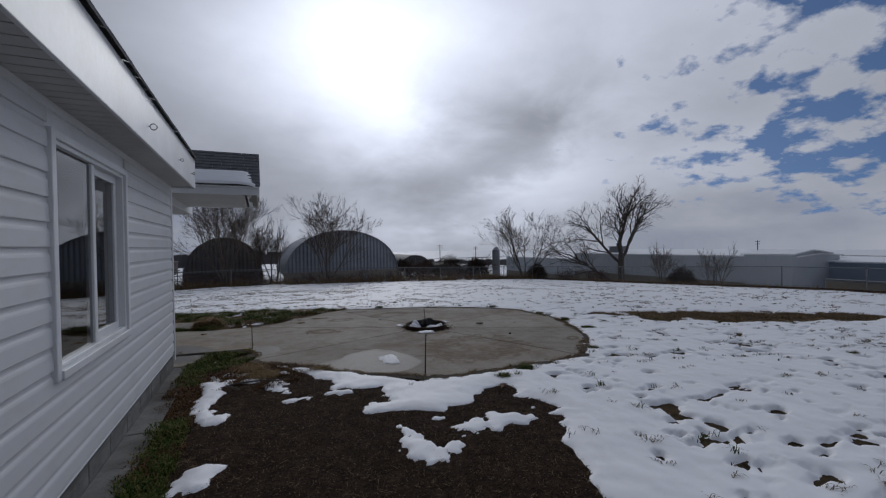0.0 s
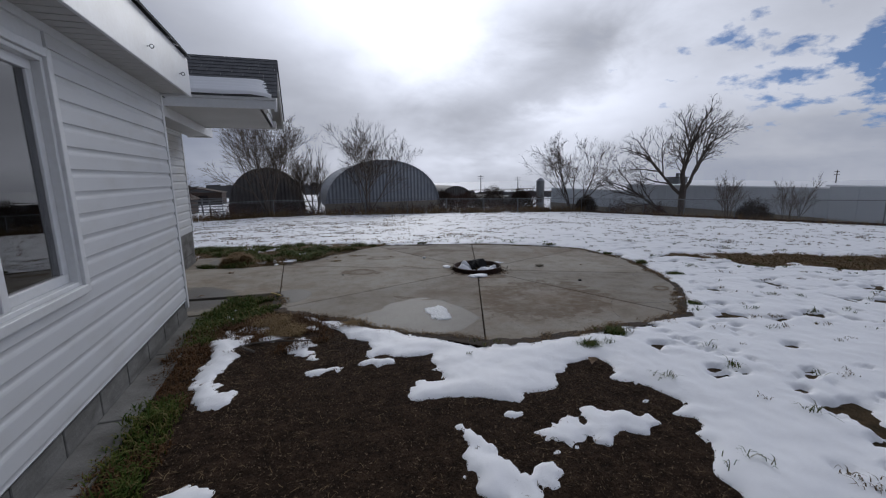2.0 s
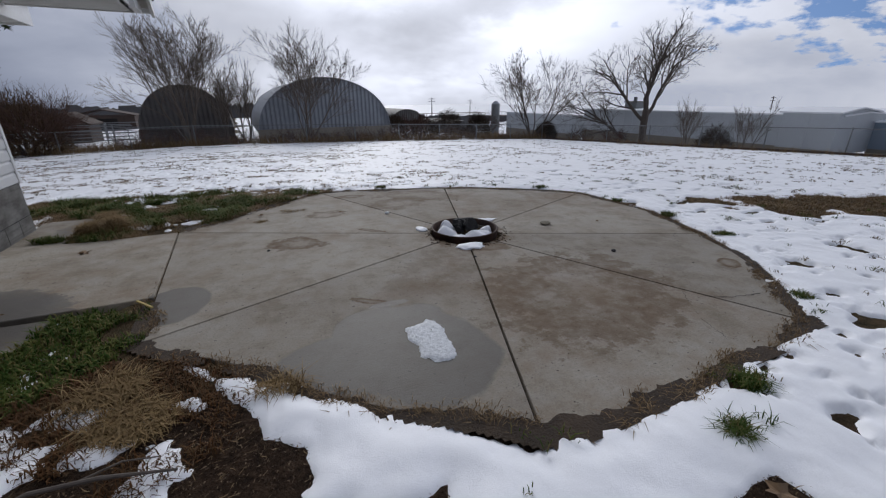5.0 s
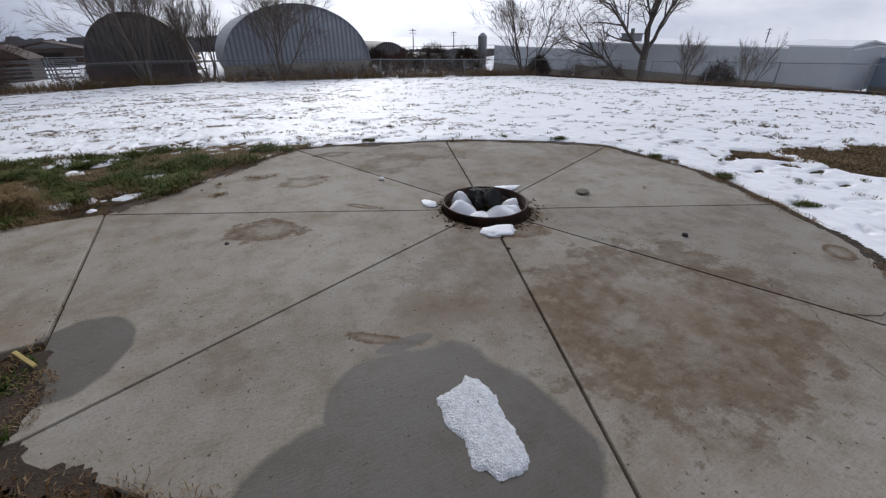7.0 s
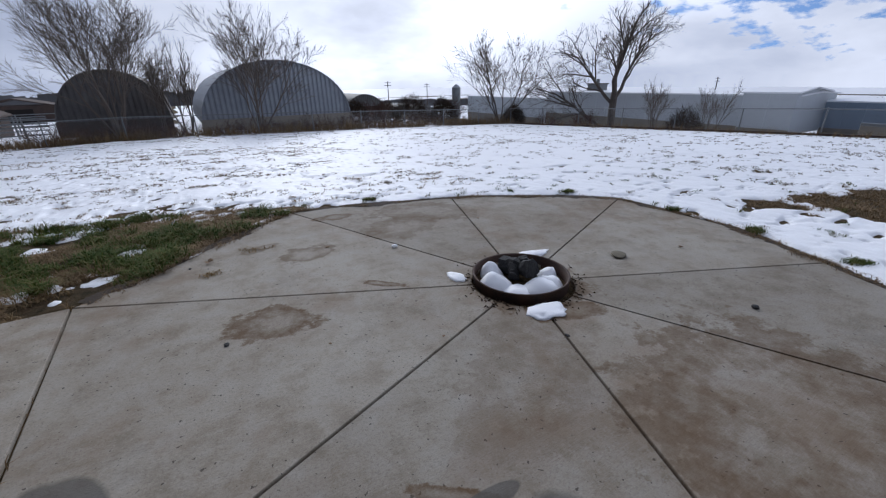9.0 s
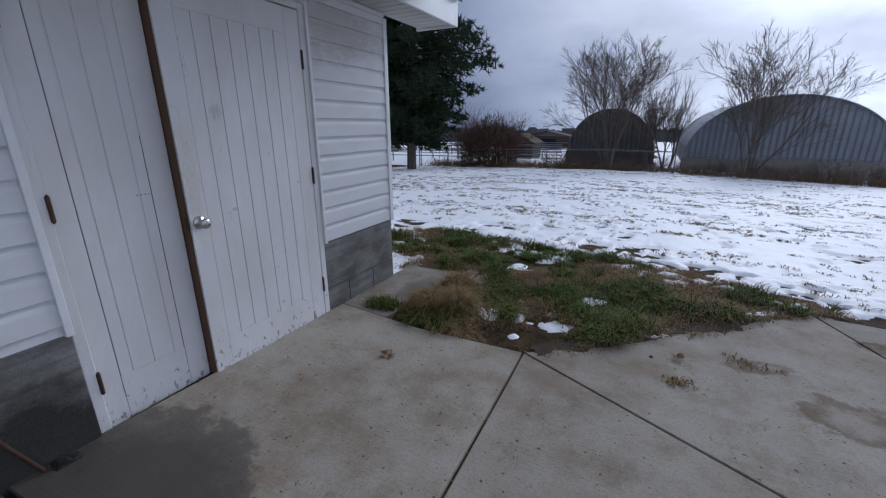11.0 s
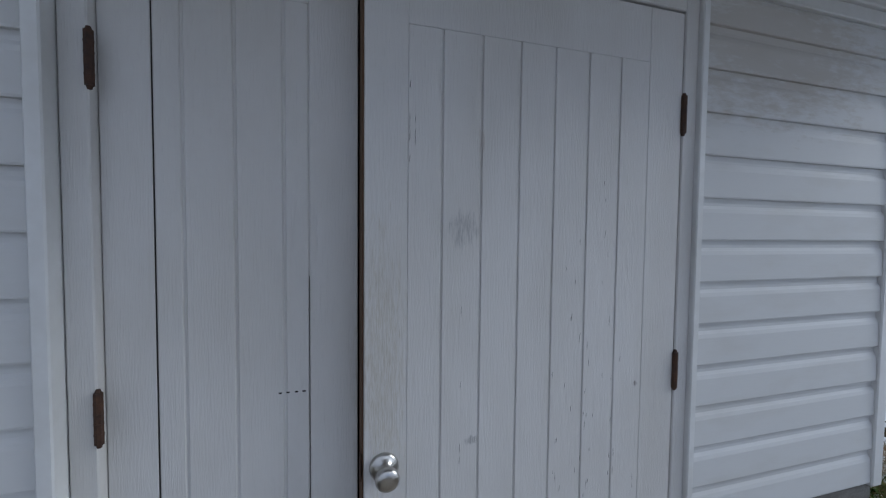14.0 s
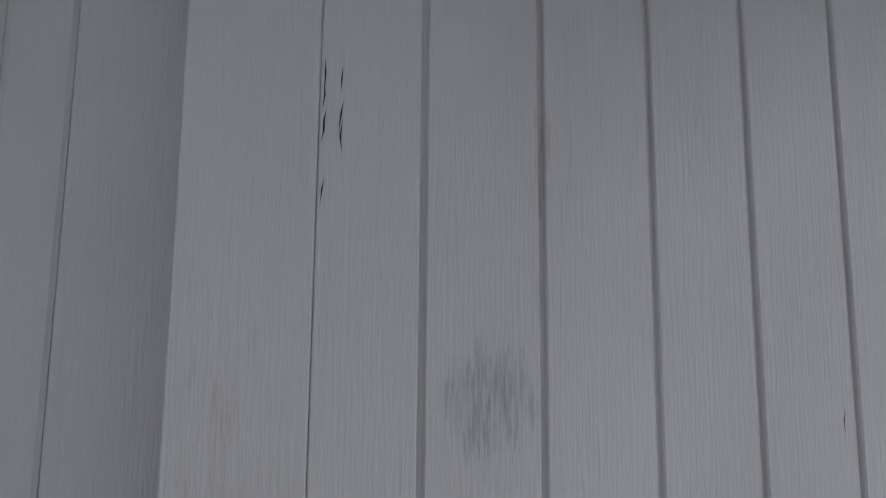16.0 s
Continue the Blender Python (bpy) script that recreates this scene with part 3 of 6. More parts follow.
PATCHES = [(0.80, 9.33, 0.20, 0.09), (0.15, 9.15, 0.06, 0.04), (-0.35, 9.75, 0.08, 0.05), (0.3, 9.9, 0.12, 0.07), (1.22, 3.06, 0.10, 0.24), (1.33, 2.88, 0.07, 0.10), (1.86, 3.16, 0.30, 0.13), (1.47, 3.36, 0.035, 0.03), (0.64, 4.41, 0.21, 0.075), (0.88, 4.38, 0.06, 0.03), (0.30, 5.02, 0.075, 0.20),
           (0.22, 5.28, 0.08, 0.06), (0.0, 5.23, 0.17, 0.045), (-0.10, 5.52, 0.10, 0.04), (0.41, 5.40, 0.05, 0.04), (-0.37, 6.17, 0.12, 0.06), (-0.45, 5.72, 0.06, 0.14),
           (-0.32, 5.48, 0.05, 0.12), (-0.35, 5.12, 0.045, 0.15), (-0.30, 4.50, 0.10, 0.27), (-0.42, 4.12, 0.05, 0.08), (-0.24, 4.14, 0.03, 0.04), (-0.22, 3.25, 0.04, 0.08), (-0.30, 2.75, 0.06, 0.14), (0.9, 1.6, 0.3, 0.2)]
WEEDS = [(-1.30, 9.75), (-0.85, 9.80), (-1.0, 8.80), (-0.45, 8.62), (0.05, 8.72), (1.1, 9.4), (1.85, 10.5), (0.9, 10.9), (-0.6, 11.2), (-2.2, 11.2), (-2.2, 9.9)]
VERGE = [(-0.58, 2.2), (-0.44, 2.3), (-0.42, 3.2), (-0.46, 4.5), (-0.47, 5.2), (-0.48, 5.6), (-0.2, 5.85), (0.02, 6.15), (0.0, 6.80), (-0.45, 6.72), (-0.62, 6.40)]
WALK = [(-1.44, 6.15), (-0.62, 6.15), (-0.50, 6.70), (0.02, 6.80), (0.02, 8.66), (-0.7, 8.58), (-1.02, 8.75), (-0.85, 9.78), (-1.44, 9.66)]


def patio_outline(count=9):
    pts = []
    for i, (a, bulge) in enumerate(zip(CORNERS, BULGE)):
        b = CORNERS[(i + 1) % len(CORNERS)]
        nx, ny = (b[1] - a[1]), -(b[0] - a[0])
        ln = math.hypot(nx, ny)
        for k in range(count):
            s = k / count
            push = bulge * math.sin(math.pi * s) + (0.03 * math.sin(9.0 * s + 2.1 * i) if k and i != 6 else 0)
            pts.append((a[0] + s * (b[0] - a[0]) + push * nx / ln, a[1] + s * (b[1] - a[1]) + push * ny / ln))
    return pts


OUTLINE = patio_outline()


def snow_depth(x, y):
    """Depth of snow in metres; zero or less where the ground is bare."""
    rag = 0.11 * wave_noise(x, y, 2.4, 11) + 0.16 * wave_noise(x, y, 7.5, 12, 5)
    d = np.full(x.shape, 0.5)
    d = np.minimum(d, inside(x, y, OUTLINE) - 0.085 + 0.075 * np.clip((5.6 - y) / 0.5, 0, 1) + 0.75 * rag)
    d = np.minimum(d, inside(x, y, BED) + 0.5 * rag)
    d = np.minimum(d, inside(x, y, WALK) - 0.05 + 0.5 * rag)
    weeds = 0.42 * inside(x, y, WEEDS) + 0.62 * wave_noise(x, y, 2.4, 13, 4) + 0.30 * wave_noise(x, y, 8.0, 131, 3) - 0.03
    d = np.minimum(d, weeds)
    # a worn brown strip across the yard
    u = (x - 10.8) * 0.96 - (y - 6.1) * 0.28
    v = (x - 10.8) * 0.28 + (y - 6.1) * 0.96
    strip = np.hypot(u / 3.9, v / 0.85) - 1
    d = np.minimum(d, 0.8 * strip + 0.55 * wave_noise(x, y, 1.6, 14))
    u2 = np.hypot((x - 8.2) / 4.2, (y - 8.0) / 1.3) - 1
    d = np.minimum(d, 0.90 + 0.6 * u2 + 1.15 * wave_noise(x, y * 2.2, 2.0, 15))
    # grass tops break through everywhere
    thin = 0.33 + 0.006 * np.hypot(x - 2, y - 7) + 0.85 * wave_noise(x, y * 1.5, 2.6, 16, 5)
    small = 0.58 + 1.0 * wave_noise(x, y * 1.8, 4.6, 19, 3) + 0.25 * wave_noise(x, y, 0.7, 20, 2)
    thin = np.minimum(thin, small)
    thin = np.where(inside(x, y, BED) < 0.5, 0.5, thin)
    d = np.minimum(d, thin)
    for cx, cy, rx, ry in PATCHES:
        blob = (0.9 - np.hypot((x - cx) / rx, (y - cy) / ry)) * min(rx, ry) + 1.15 * rag + 0.008
        d = np.maximum(d, np.where(np.hypot(x - cx, y - cy) < 1.2, blob, -1))
    deep = 0.032 * (np.clip(d, 0, 0.20) / 0.20) ** 0.72
    return np.where(d > 0, deep * (1 + 0.30 * wave_noise(x, y, 3.0, 17)) + 0.006 * wave_noise(x, y, 9.0, 18) * np.clip(d / 0.06, 0, 1), d)


def bumps(x, y):
    far = np.clip(np.minimum(inside(x, y, OUTLINE), inside(x, y, WALK)) / 0.5, 0, 1)
    return far * (0.018 * wave_noise(x, y, 1.1, 21) + 0.008 * wave_noise(x, y, 6.0, 22)) - 0.012 - 0.03 * (far <= 0)


def sheet(name, axes_x, axes_y, height, keep, mat):
    gx, gy = np.meshgrid(axes_x, axes_y, indexing="ij")
    z = height(gx, gy)
    nx, ny = gx.shape
    idx = np.arange(nx * ny).reshape(nx, ny)
    quads = np.stack([idx[:-1, :-1], idx[1:, :-1], idx[1:, 1:], idx[:-1, 1:]], -1).reshape(-1, 4)
    if keep is not None:
        quads = quads[keep(gx, gy).ravel()[quads].any(1)]
    used = np.unique(quads)
    remap = np.full(nx * ny, -1)
    remap[used] = np.arange(len(used))
    verts = np.stack([gx.ravel(), gy.ravel(), z.ravel()], -1)[used]
    me = bpy.data.meshes.new(name)
    me.vertices.add(len(verts))
    me.vertices.foreach_set("co", verts.astype(np.float32).ravel())
    quads = remap[quads]
    me.loops.add(quads.size)
    me.loops.foreach_set("vertex_index", quads.astype(np.int32).ravel())
    me.polygons.add(len(quads))
    me.polygons.foreach_set("loop_start", np.arange(0, quads.size, 4, dtype=np.int32))
    me.polygons.foreach_set("use_smooth", np.ones(len(quads), bool))
    me.materials.append(mat)
    me.update(calc_edges=True)
    me.validate()
    return new(name, me)


def steps(*spans):
    out = []
    for a, b, s in spans:
        out.extend(np.arange(a, b - 1e-6, s))
    out.append(spans[-1][1])
    return np.array(out)


GX = steps((-1500, -60, 120), (-60, -14, 4), (-14, -2, 0.4), (-2, 7, 0.06), (7, 26, 0.3), (26, 60, 4), (60, 1500, 120))
GY = steps((-1500, -40, 120), (-40, -3, 3), (-3, 0, 0.3), (0, 12, 0.06), (12, 34, 0.3), (34, 70, 4), (70, 2000, 120))
ground = sheet("ground", GX, GY, lambda x, y: land(x, y) + np.where(np.hypot(x, y - 10) < 40, bumps(x, y), 0.0), None, M_SOIL)
tagged(ground, "dark soil and winter lawn falling gently from house", "ground", kind="structure")

SXA = steps((-14, -2.2, 0.12), (-2.2, 7.2, 0.028), (7.2, 14, 0.07), (14, 26.2, 0.14))
SYA = steps((-14.0, -2.0, 0.3), (-2.0, 1.0, 0.10), (1.0, 11.5, 0.028), (11.5, 18, 0.09), (18, 31.2, 0.16))


def build_snow():
    gx, gy = np.meshgrid(SXA, SYA, indexing="ij")
    depth = snow_depth(gx, gy)
    depth[(gx < -0.75) & (gy < 6.2)] = -1
    depth[(gx < -1.35) & (gy < 9.4)] = -1
    store = {"d": depth}
    z = lambda x, y: land(x, y) + bumps(x, y) + np.where(store["d"] > 0, 0.004 + store["d"], np.maximum(-0.02, store["d"] * 0.5))
    snow = sheet("snow", SXA, SYA, z, lambda x, y: store["d"] > 0, M_SNOW)
    tagged(snow, "thin melting snow with ragged edges and grass showing", "snow", kind="structure")


build_snow()


def far_snow():
    for n_x, n_y in ((steps((-160, -14.2, 6), (-14.2, 27.0, 8)), steps((31.4, 60, 3), (60, 400, 20), (400, 2000, 160))), (steps((27.0, 60, 3), (60, 200, 20), (200, 1500, 130)), steps((-90, -12, 13), (-12, 60, 3), (60, 400, 20), (400, 2000, 160)))):
        ob = sheet("snowy_field", n_x, n_y, lambda x, y: land(x, y) + 0.03 + 0.04 * wave_noise(x, y, 0.2, 31), lambda x, y: wave_noise(x * 0.6, y, 0.12, 32, 3) > -0.18, M_SNOW)
        tagged(ob, "snow-streaked open fields beyond the fences", "field", kind="structure")


far_snow()

# ---------------------------------------------------------------- the house
COURSE = 0.1165
NEAR_X, DOOR_X = -0.800, -1.410
SOFFIT_Z = 2.215
EAVE_Z = 2.262
LAP = [(0.0, 0.0), (0.0135, 0.0005), (0.0150, 0.005), (0.0125, 0.078), (0.0095, 0.089), (0.0040, 0.098), (0.0030, 0.106)]


def siding(parent, wall_x, y0, y1, z0, z1, course=COURSE, first=None):
    """Lapped boards on a wall that faces +x, one mesh a course; first: where the lowest board's own bottom would lie."""
    z = z0 if first is None else first
    shape = LAP + [(0.0035, course + 0.004), (0.0, course + 0.004)]
    base = None
    while z < z1 - 0.01:
        low, top = max(z0 - z, 0.0), min(z1, z + course + 0.004) - z
        whole = low == 0.0 and top > course - 0.002
        if whole and base:
            ob = new("siding_board", base)
        else:
            outline = [(u, min(max(v, low), top)) for u, v in shape]
            bm = prism(bmesh.new(), outline, lambda k, u, v: (wall_x + u, (y0, y1)[k], v))
            ob = part("siding_board", bm, M_SIDING)
            if whole:
                base = ob.data
        ob.location.z = z
        ob.parent = parent
        z += course


def near_wall():
    """The wing with the sliding window."""
    wy0, wy1, wz0, wz1 = 2.96, 4.20, 0.875, 2.085
    bm = bmesh.new()
    x0, x1 = NEAR_X - 0.16, NEAR_X
    box(bm, x0, x1, -3.0, wy0, 0.25, EAVE_Z + 0.02)
    box(bm, x0, x1, wy1, 6.12, 0.25, EAVE_Z + 0.02)
    box(bm, x0, x1, wy0, wy1, 0.25, wz0)
    box(bm, x0, x1, wy0, wy1, wz1, EAVE_Z + 0.02)
    wall = part("wall_east", bm, M_TRIM)
    tagged(wall, "white vinyl-sided house wall with a sliding window", "wall", kind="structure")
    top = EAVE_Z - 0.045
    siding(wall, NEAR_X, -3.0, 2.925, 0.245, top, 0.1245, 0.151)
    siding(wall, NEAR_X, 4.235, 6.085, 0.245, top, 0.1245, 0.151)
    siding(wall, NEAR_X, 2.925, 4.235, 0.245, 0.838, 0.1245, 0.151)
    boxed("frieze_board", NEAR_X, NEAR_X + 0.018, -3.0, 6.085, top, EAVE_Z, M_TRIM, wall, 0.002)
    for k, (xa, xb, ya, yb) in enumerate(((NEAR_X - 0.02, NEAR_X + 0.022, 6.085, 6.135), )):
        boxed("corner_post", xa, xb, ya, yb, 0.16, EAVE_Z, M_TRIM, wall, 0.004)
    boxed("side_return", DOOR_X - 0.1, NEAR_X - 0.02, 6.085, 6.13, 0.16, EAVE_Z, M_SIDING, wall)
    # foundation
    base = part("foundation_wall", box(bmesh.new(), NEAR_X - 0.2, NEAR_X - 0.012, -3.0, 6.12, -0.25, 0.25), M_MORTAR)
    tagged(base, "low grey concrete foundation under the siding", "foundation", kind="structure")
    for i in range(23):
        a = -3.0 + i * 0.4
        boxed("concrete_block", NEAR_X - 0.04, NEAR_X - 0.004, a + 0.006, min(a + 0.394, 6.118), 0.045, 0.241, M_PARGE, base, 0.004)
    # window
    win = holder("window_1", (NEAR_X, 3.58, 0.875))
    tagged(win, "white vinyl sliding window with dark reflecting panes", "window", kind="structure")
    inv = Matrix.Translation(win.location).inverted()

    def bit(name, *dims, mat=M_TRIM, bevel=0.003, parent=win):
        ob = boxed(name, *dims, mat, parent, bevel)
        ob.matrix_parent_inverse = inv
        return ob
    X = NEAR_X
    bit("window_trim", X, X + 0.030, 2.925, 2.975, 0.838, 2.125)
    bit("window_trim", X, X + 0.030, 4.185, 4.235, 0.838, 2.125)
    bit("window_trim", X, X + 0.030, 2.975, 4.185, 2.080, 2.125)
    bit("window_sill", X, X + 0.040, 2.975, 4.185, 0.838, 0.885)
    for ya, yb in ((2.975, 3.0), (4.160, 4.185)):
        bit("jamb_liner", X - 0.07, X + 0.012, ya, yb, 0.885, 2.08)
    bit("head_liner", X - 0.07, X + 0.012, 3.0, 4.160, 2.055, 2.08)
    bit("sill_track", X - 0.07, X + 0.012, 3.0, 4.160, 0.885, 0.91)
    # fixed pane then sliding sash
    bit("meeting_stile", X - 0.035, X - 0.004, 3.575, 3.625, 0.91, 2.055)
    bit("sash_rail", X - 0.060, X - 0.030, 3.625, 4.16, 2.005, 2.055)
    bit("sash_rail", X - 0.060, X - 0.030, 3.625, 4.16, 0.91, 0.96)
    bit("sash_stile", X - 0.060, X - 0.030, 4.11, 4.16, 0.96, 2.005)
    bit("pane", X - 0.024, X - 0.018, 3.0, 3.575, 0.91, 2.055, mat=M_GLASS, bevel=0).visible_shadow = False
    bit("pane", X - 0.050, X - 0.044, 3.625, 4.11, 0.96, 2.005, mat=M_GLASS, bevel=0).visible_shadow = False
    # room box; its dark walls stand in for an unlit interior
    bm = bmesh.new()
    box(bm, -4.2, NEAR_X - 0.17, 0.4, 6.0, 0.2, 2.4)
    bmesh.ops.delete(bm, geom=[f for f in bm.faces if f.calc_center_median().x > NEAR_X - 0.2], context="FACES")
    room = part("room_interior", bm, M_ROOM_DARKENED)
    tagged(room, "empty room behind the panes, dimness painted into its walls", "room", kind="structure")
    return wall


near_wall()


def shingle_slope(parent, name, origin, along, up, length, run, course=0.125, width=0.30):
    """Overlapping rows of shingles, one mesh: origin, unit vectors along the eave and up the slope."""
    a, u = Vector(along), Vector(up)
    nrm = a.cross(u).normalized()
    if nrm.z < 0:
        nrm = -nrm
    o = Vector(origin)
    bm = bmesh.new()
    rng = random.Random(5)
    rows = int(run / course)
    for r in range(rows + 1):
        s = -rng.random() * width
        s0, s1 = r * course, min(run, r * course + course * 1.15)
        if s1 - s0 < 0.02:
            continue
        while s < length:
            e = s + width * (0.6 + 0.8 * rng.random())
            b0, b1 = max(s, 0) + 0.002, min(e, length) - 0.002
            s = e
            if b1 - b0 < 0.02:
                continue
            th = 0.010 + 0.005 * rng.random()
            vs = [bm.verts.new(o + a * p + u * q + nrm * h) for q, h in ((s0, th), (s1, 0.004)) for p in (b0, b1)]
            lo = [bm.verts.new(o + a * p + u * s0 - nrm * 0.004) for p in (b0, b1)]
            bm.faces.new((vs[0], vs[1], vs[3], vs[2]))
            bm.faces.new((lo[0], lo[1], vs[1], vs[0]))
    return part(name, bm, M_SHINGLE, parent)


def main_roof():
    """Eaves along the window wing and along the door wing."""
    for name, wall_x, edge_x, y0, y1, z, tall in (("roof_window_wing", NEAR_X, -0.530, -3.0, 6.12, EAVE_Z, 0.33), ("roof_door_wing", DOOR_X, -1.030, 6.14, 9.90, SOFFIT_Z, 0.17)):
        roof = part(name, prism(bmesh.new(), [(edge_x - 0.02, z + tall), (-6.5, z + tall + 1.9), (-6.5, z + tall + 1.8), (edge_x - 0.02, z + tall - 0.08)],
                                lambda k, u, v: (u, (y0, y1)[k], v)), M_TRIM)
        tagged(roof, "low grey shingle roof with white soffit and fascia", "roof", kind="structure")
        boxed("fascia", edge_x - 0.022, edge_x, y0, y1, z - 0.022, z + tall - 0.002, M_TRIM, roof, 0.003)
        boxed("fascia_end", wall_x - 0.02, edge_x - 0.022, y1 - 0.022, y1, z - 0.02, z + tall - 0.002, M_TRIM, roof, 0.003)
        n = int((y1 - y0) / 0.10)
        for k in range(n):
            a = y0 + k * (y1 - y0 - 0.03) / n
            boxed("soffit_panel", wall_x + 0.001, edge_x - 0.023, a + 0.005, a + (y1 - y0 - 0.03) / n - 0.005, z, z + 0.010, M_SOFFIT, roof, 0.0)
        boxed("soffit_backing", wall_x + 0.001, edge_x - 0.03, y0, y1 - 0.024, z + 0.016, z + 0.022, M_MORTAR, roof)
        up = Vector((-1, 0, 0.348)).normalized()
        shingle_slope(roof, "shingles", (edge_x + 0.03, y0, z + tall), (0, 1, 0), up, y1 - y0 + 0.02, 1.6)
    # screw eyes in the window wing's fascia
    for y, z in ((3.75, 2.37), (4.95, 2.37), (5.75, 2.37)):
        eye = holder("screw_eye", (-0.53, y, z))
        tagged(eye, "small steel screw eye in the white fascia", "hook", group="screw eyes on the fascia")
        bm = bmesh.new()
        r = 0.022 if y < 4 else 0.013
        ring = [(0.030 + r * math.cos(a), 0, r * math.sin(a)) for a in np.linspace(0, 2 * math.pi, 13)]
        tube(bm, ring, [0.0035] * 13, 5)
        part("ring", bm, M_GALV, eye)
        part("shank", tube(bmesh.new(), [(-0.005, 0, 0), (0.030 - r, 0, 0)], [0.003, 0.003], 5), M_GALV, eye)


main_roof()


def porch_roof():
    """Small cross gable over the pair of doors."""
    y0, y1, ym = 7.12, 9.30, 8.20
    x0, xg, xe = -1.40, 0.02, 0.19
    z = 2.31
    roof = holder("porch_gable", (0, ym, z))
    tagged(roof, "white porch gable with grey shingles and old snow", "porch roof", kind="structure")
    inv = Matrix.Translation(roof.location).inverted()

    def hang(ob):
        ob.parent = roof
        ob.matrix_parent_inverse = inv
        return ob
    n = 11
    for k in range(n):
        a = y0 + k * (y1 - y0) / n
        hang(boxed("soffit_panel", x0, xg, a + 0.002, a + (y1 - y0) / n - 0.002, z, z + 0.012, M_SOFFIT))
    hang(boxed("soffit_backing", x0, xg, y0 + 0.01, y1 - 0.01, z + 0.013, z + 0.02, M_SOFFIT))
    apex = 3.12
    for s, ya in ((1, y0), (-1, y1)):
        hang(boxed("fascia", -1.5, xe, min(ya, ya - s * 0.022), max(ya, ya - s * 0.022), z - 0.01, z + 0.125, M_TRIM, None, 0.003))
        hang(boxed("gutter_lip", -1.5, xe, min(ya - s * 0.022, ya - s * 0.04), max(ya - s * 0.022, ya - s * 0.04), z + 0.09, z + 0.128, M_TRIM, None, 0.003))
        slope = Vector((0, ym - ya, apex - z - 0.13))
        run = slope.length + 0.04
        up = slope.normalized()
        hang(shingle_slope(None, "shingles", (-3.0, ya - s * 0.05, z + 0.125), (1, 0, 0), up, 3.0 + xe + 0.02, run + 0.03))
        deck = prism(bmesh.new(), [(ya, z + 0.11), (ym, apex - 0.02), (ym, apex - 0.09), (ya, z + 0.04)], lambda k, u, v: ((-3.0, xe - 0.03)[k], u, v))
        hang(part("roof_deck", deck, M_SOFFIT))
        rake = prism(bmesh.new(), [(ya - s * 0.03, z + 0.12), (ym, apex), (ym, apex - 0.16), (ya - s * 0.03, z - 0.04)], lambda k, u, v: ((xe - 0.03, xe)[k], u, v))
        hang(part("rake_board", rake, M_TRIM))
        # boxed return under the rake
        hang(part("return_box", prism(bmesh.new(), [(xg, z - 0.01), (xg + 0.06, z - 0.01), (xg + 0.06, z + 0.08), (xg, z + 0.08)],
                                      lambda k, u, v: (u, (ya, ya + s * 0.35)[k], v)), M_TRIM))
    k = 0
    zz = z
    while zz < apex - 0.2:
        half = (apex - 0.08 - zz) / (apex - z) * (y1 - y0) / 2
        bm = prism(bmesh.new(), [(0, 0), (0.013, 0.002), (0.010, 0.07), (0.003, 0.116), (0, 0.116)], lambda k, u, v: (xg + u, (ym - half, ym + half)[k], zz + v))
        hang(part("siding_board", bm, M_SIDING))
        zz += COURSE
    hang(part("gable_wall", prism(bmesh.new(), [(y0, z), (y1, z), (ym, apex - 0.06)], lambda k, u, v: ((xg - 0.03, xg)[k], u, v)), M_TRIM))
    # sagging snow left on the near slope
    rng = np.random.RandomState(3)
    nx, ny = 40, 14
    verts, faces = [], []
    slope = Vector((0, ym - y0, apex - z - 0.13)).normalized()
    nrm = Vector((0, -slope.z, slope.y))
    for i in range(nx):
        for j in range(ny):
            s, q = i / (nx - 1), j / (ny - 1)
            reach = 0.10 + 0.02 * math.sin(j * 1.9)
            p = Vector((-1.9 + s * (1.94 + reach - 0.10 * (q ** 0.5) + 0.03 * math.sin(j * 2.7)), y0 - 0.055, z + 0.135)) + slope * (q * 0.50)
            edge = min(1.0, 9 * (1 - s), 7 * (1 - q) + 0.15)
            h = (0.045 * (1 - 0.45 * q) + 0.007 * math.sin(j * 2.4 + 0.5 * math.sin(i * 0.4))) * max(0.0, edge) ** 0.5
            verts.append(p + nrm * (h + 0.006))
    for i in range(nx - 1):
        for j in range(ny - 1):
            a = i * ny + j
            faces.append((a, a + ny, a + ny + 1, a + 1))
    lip = len(verts)
    for i in range(nx):
        p = verts[i * ny]
        verts.append(Vector((p.x, p.y + 0.005, p.z - 0.035)))
    for i in range(nx - 1):
        faces.append((i * ny, lip + i, lip + i + 1, (i + 1) * ny))
    lid = raw_part("roof_snow", verts, faces, M_SNOW, None, True)
    tagged(lid, "strip of melting snow lying on grey roof shingles", "snow")


porch_roof()


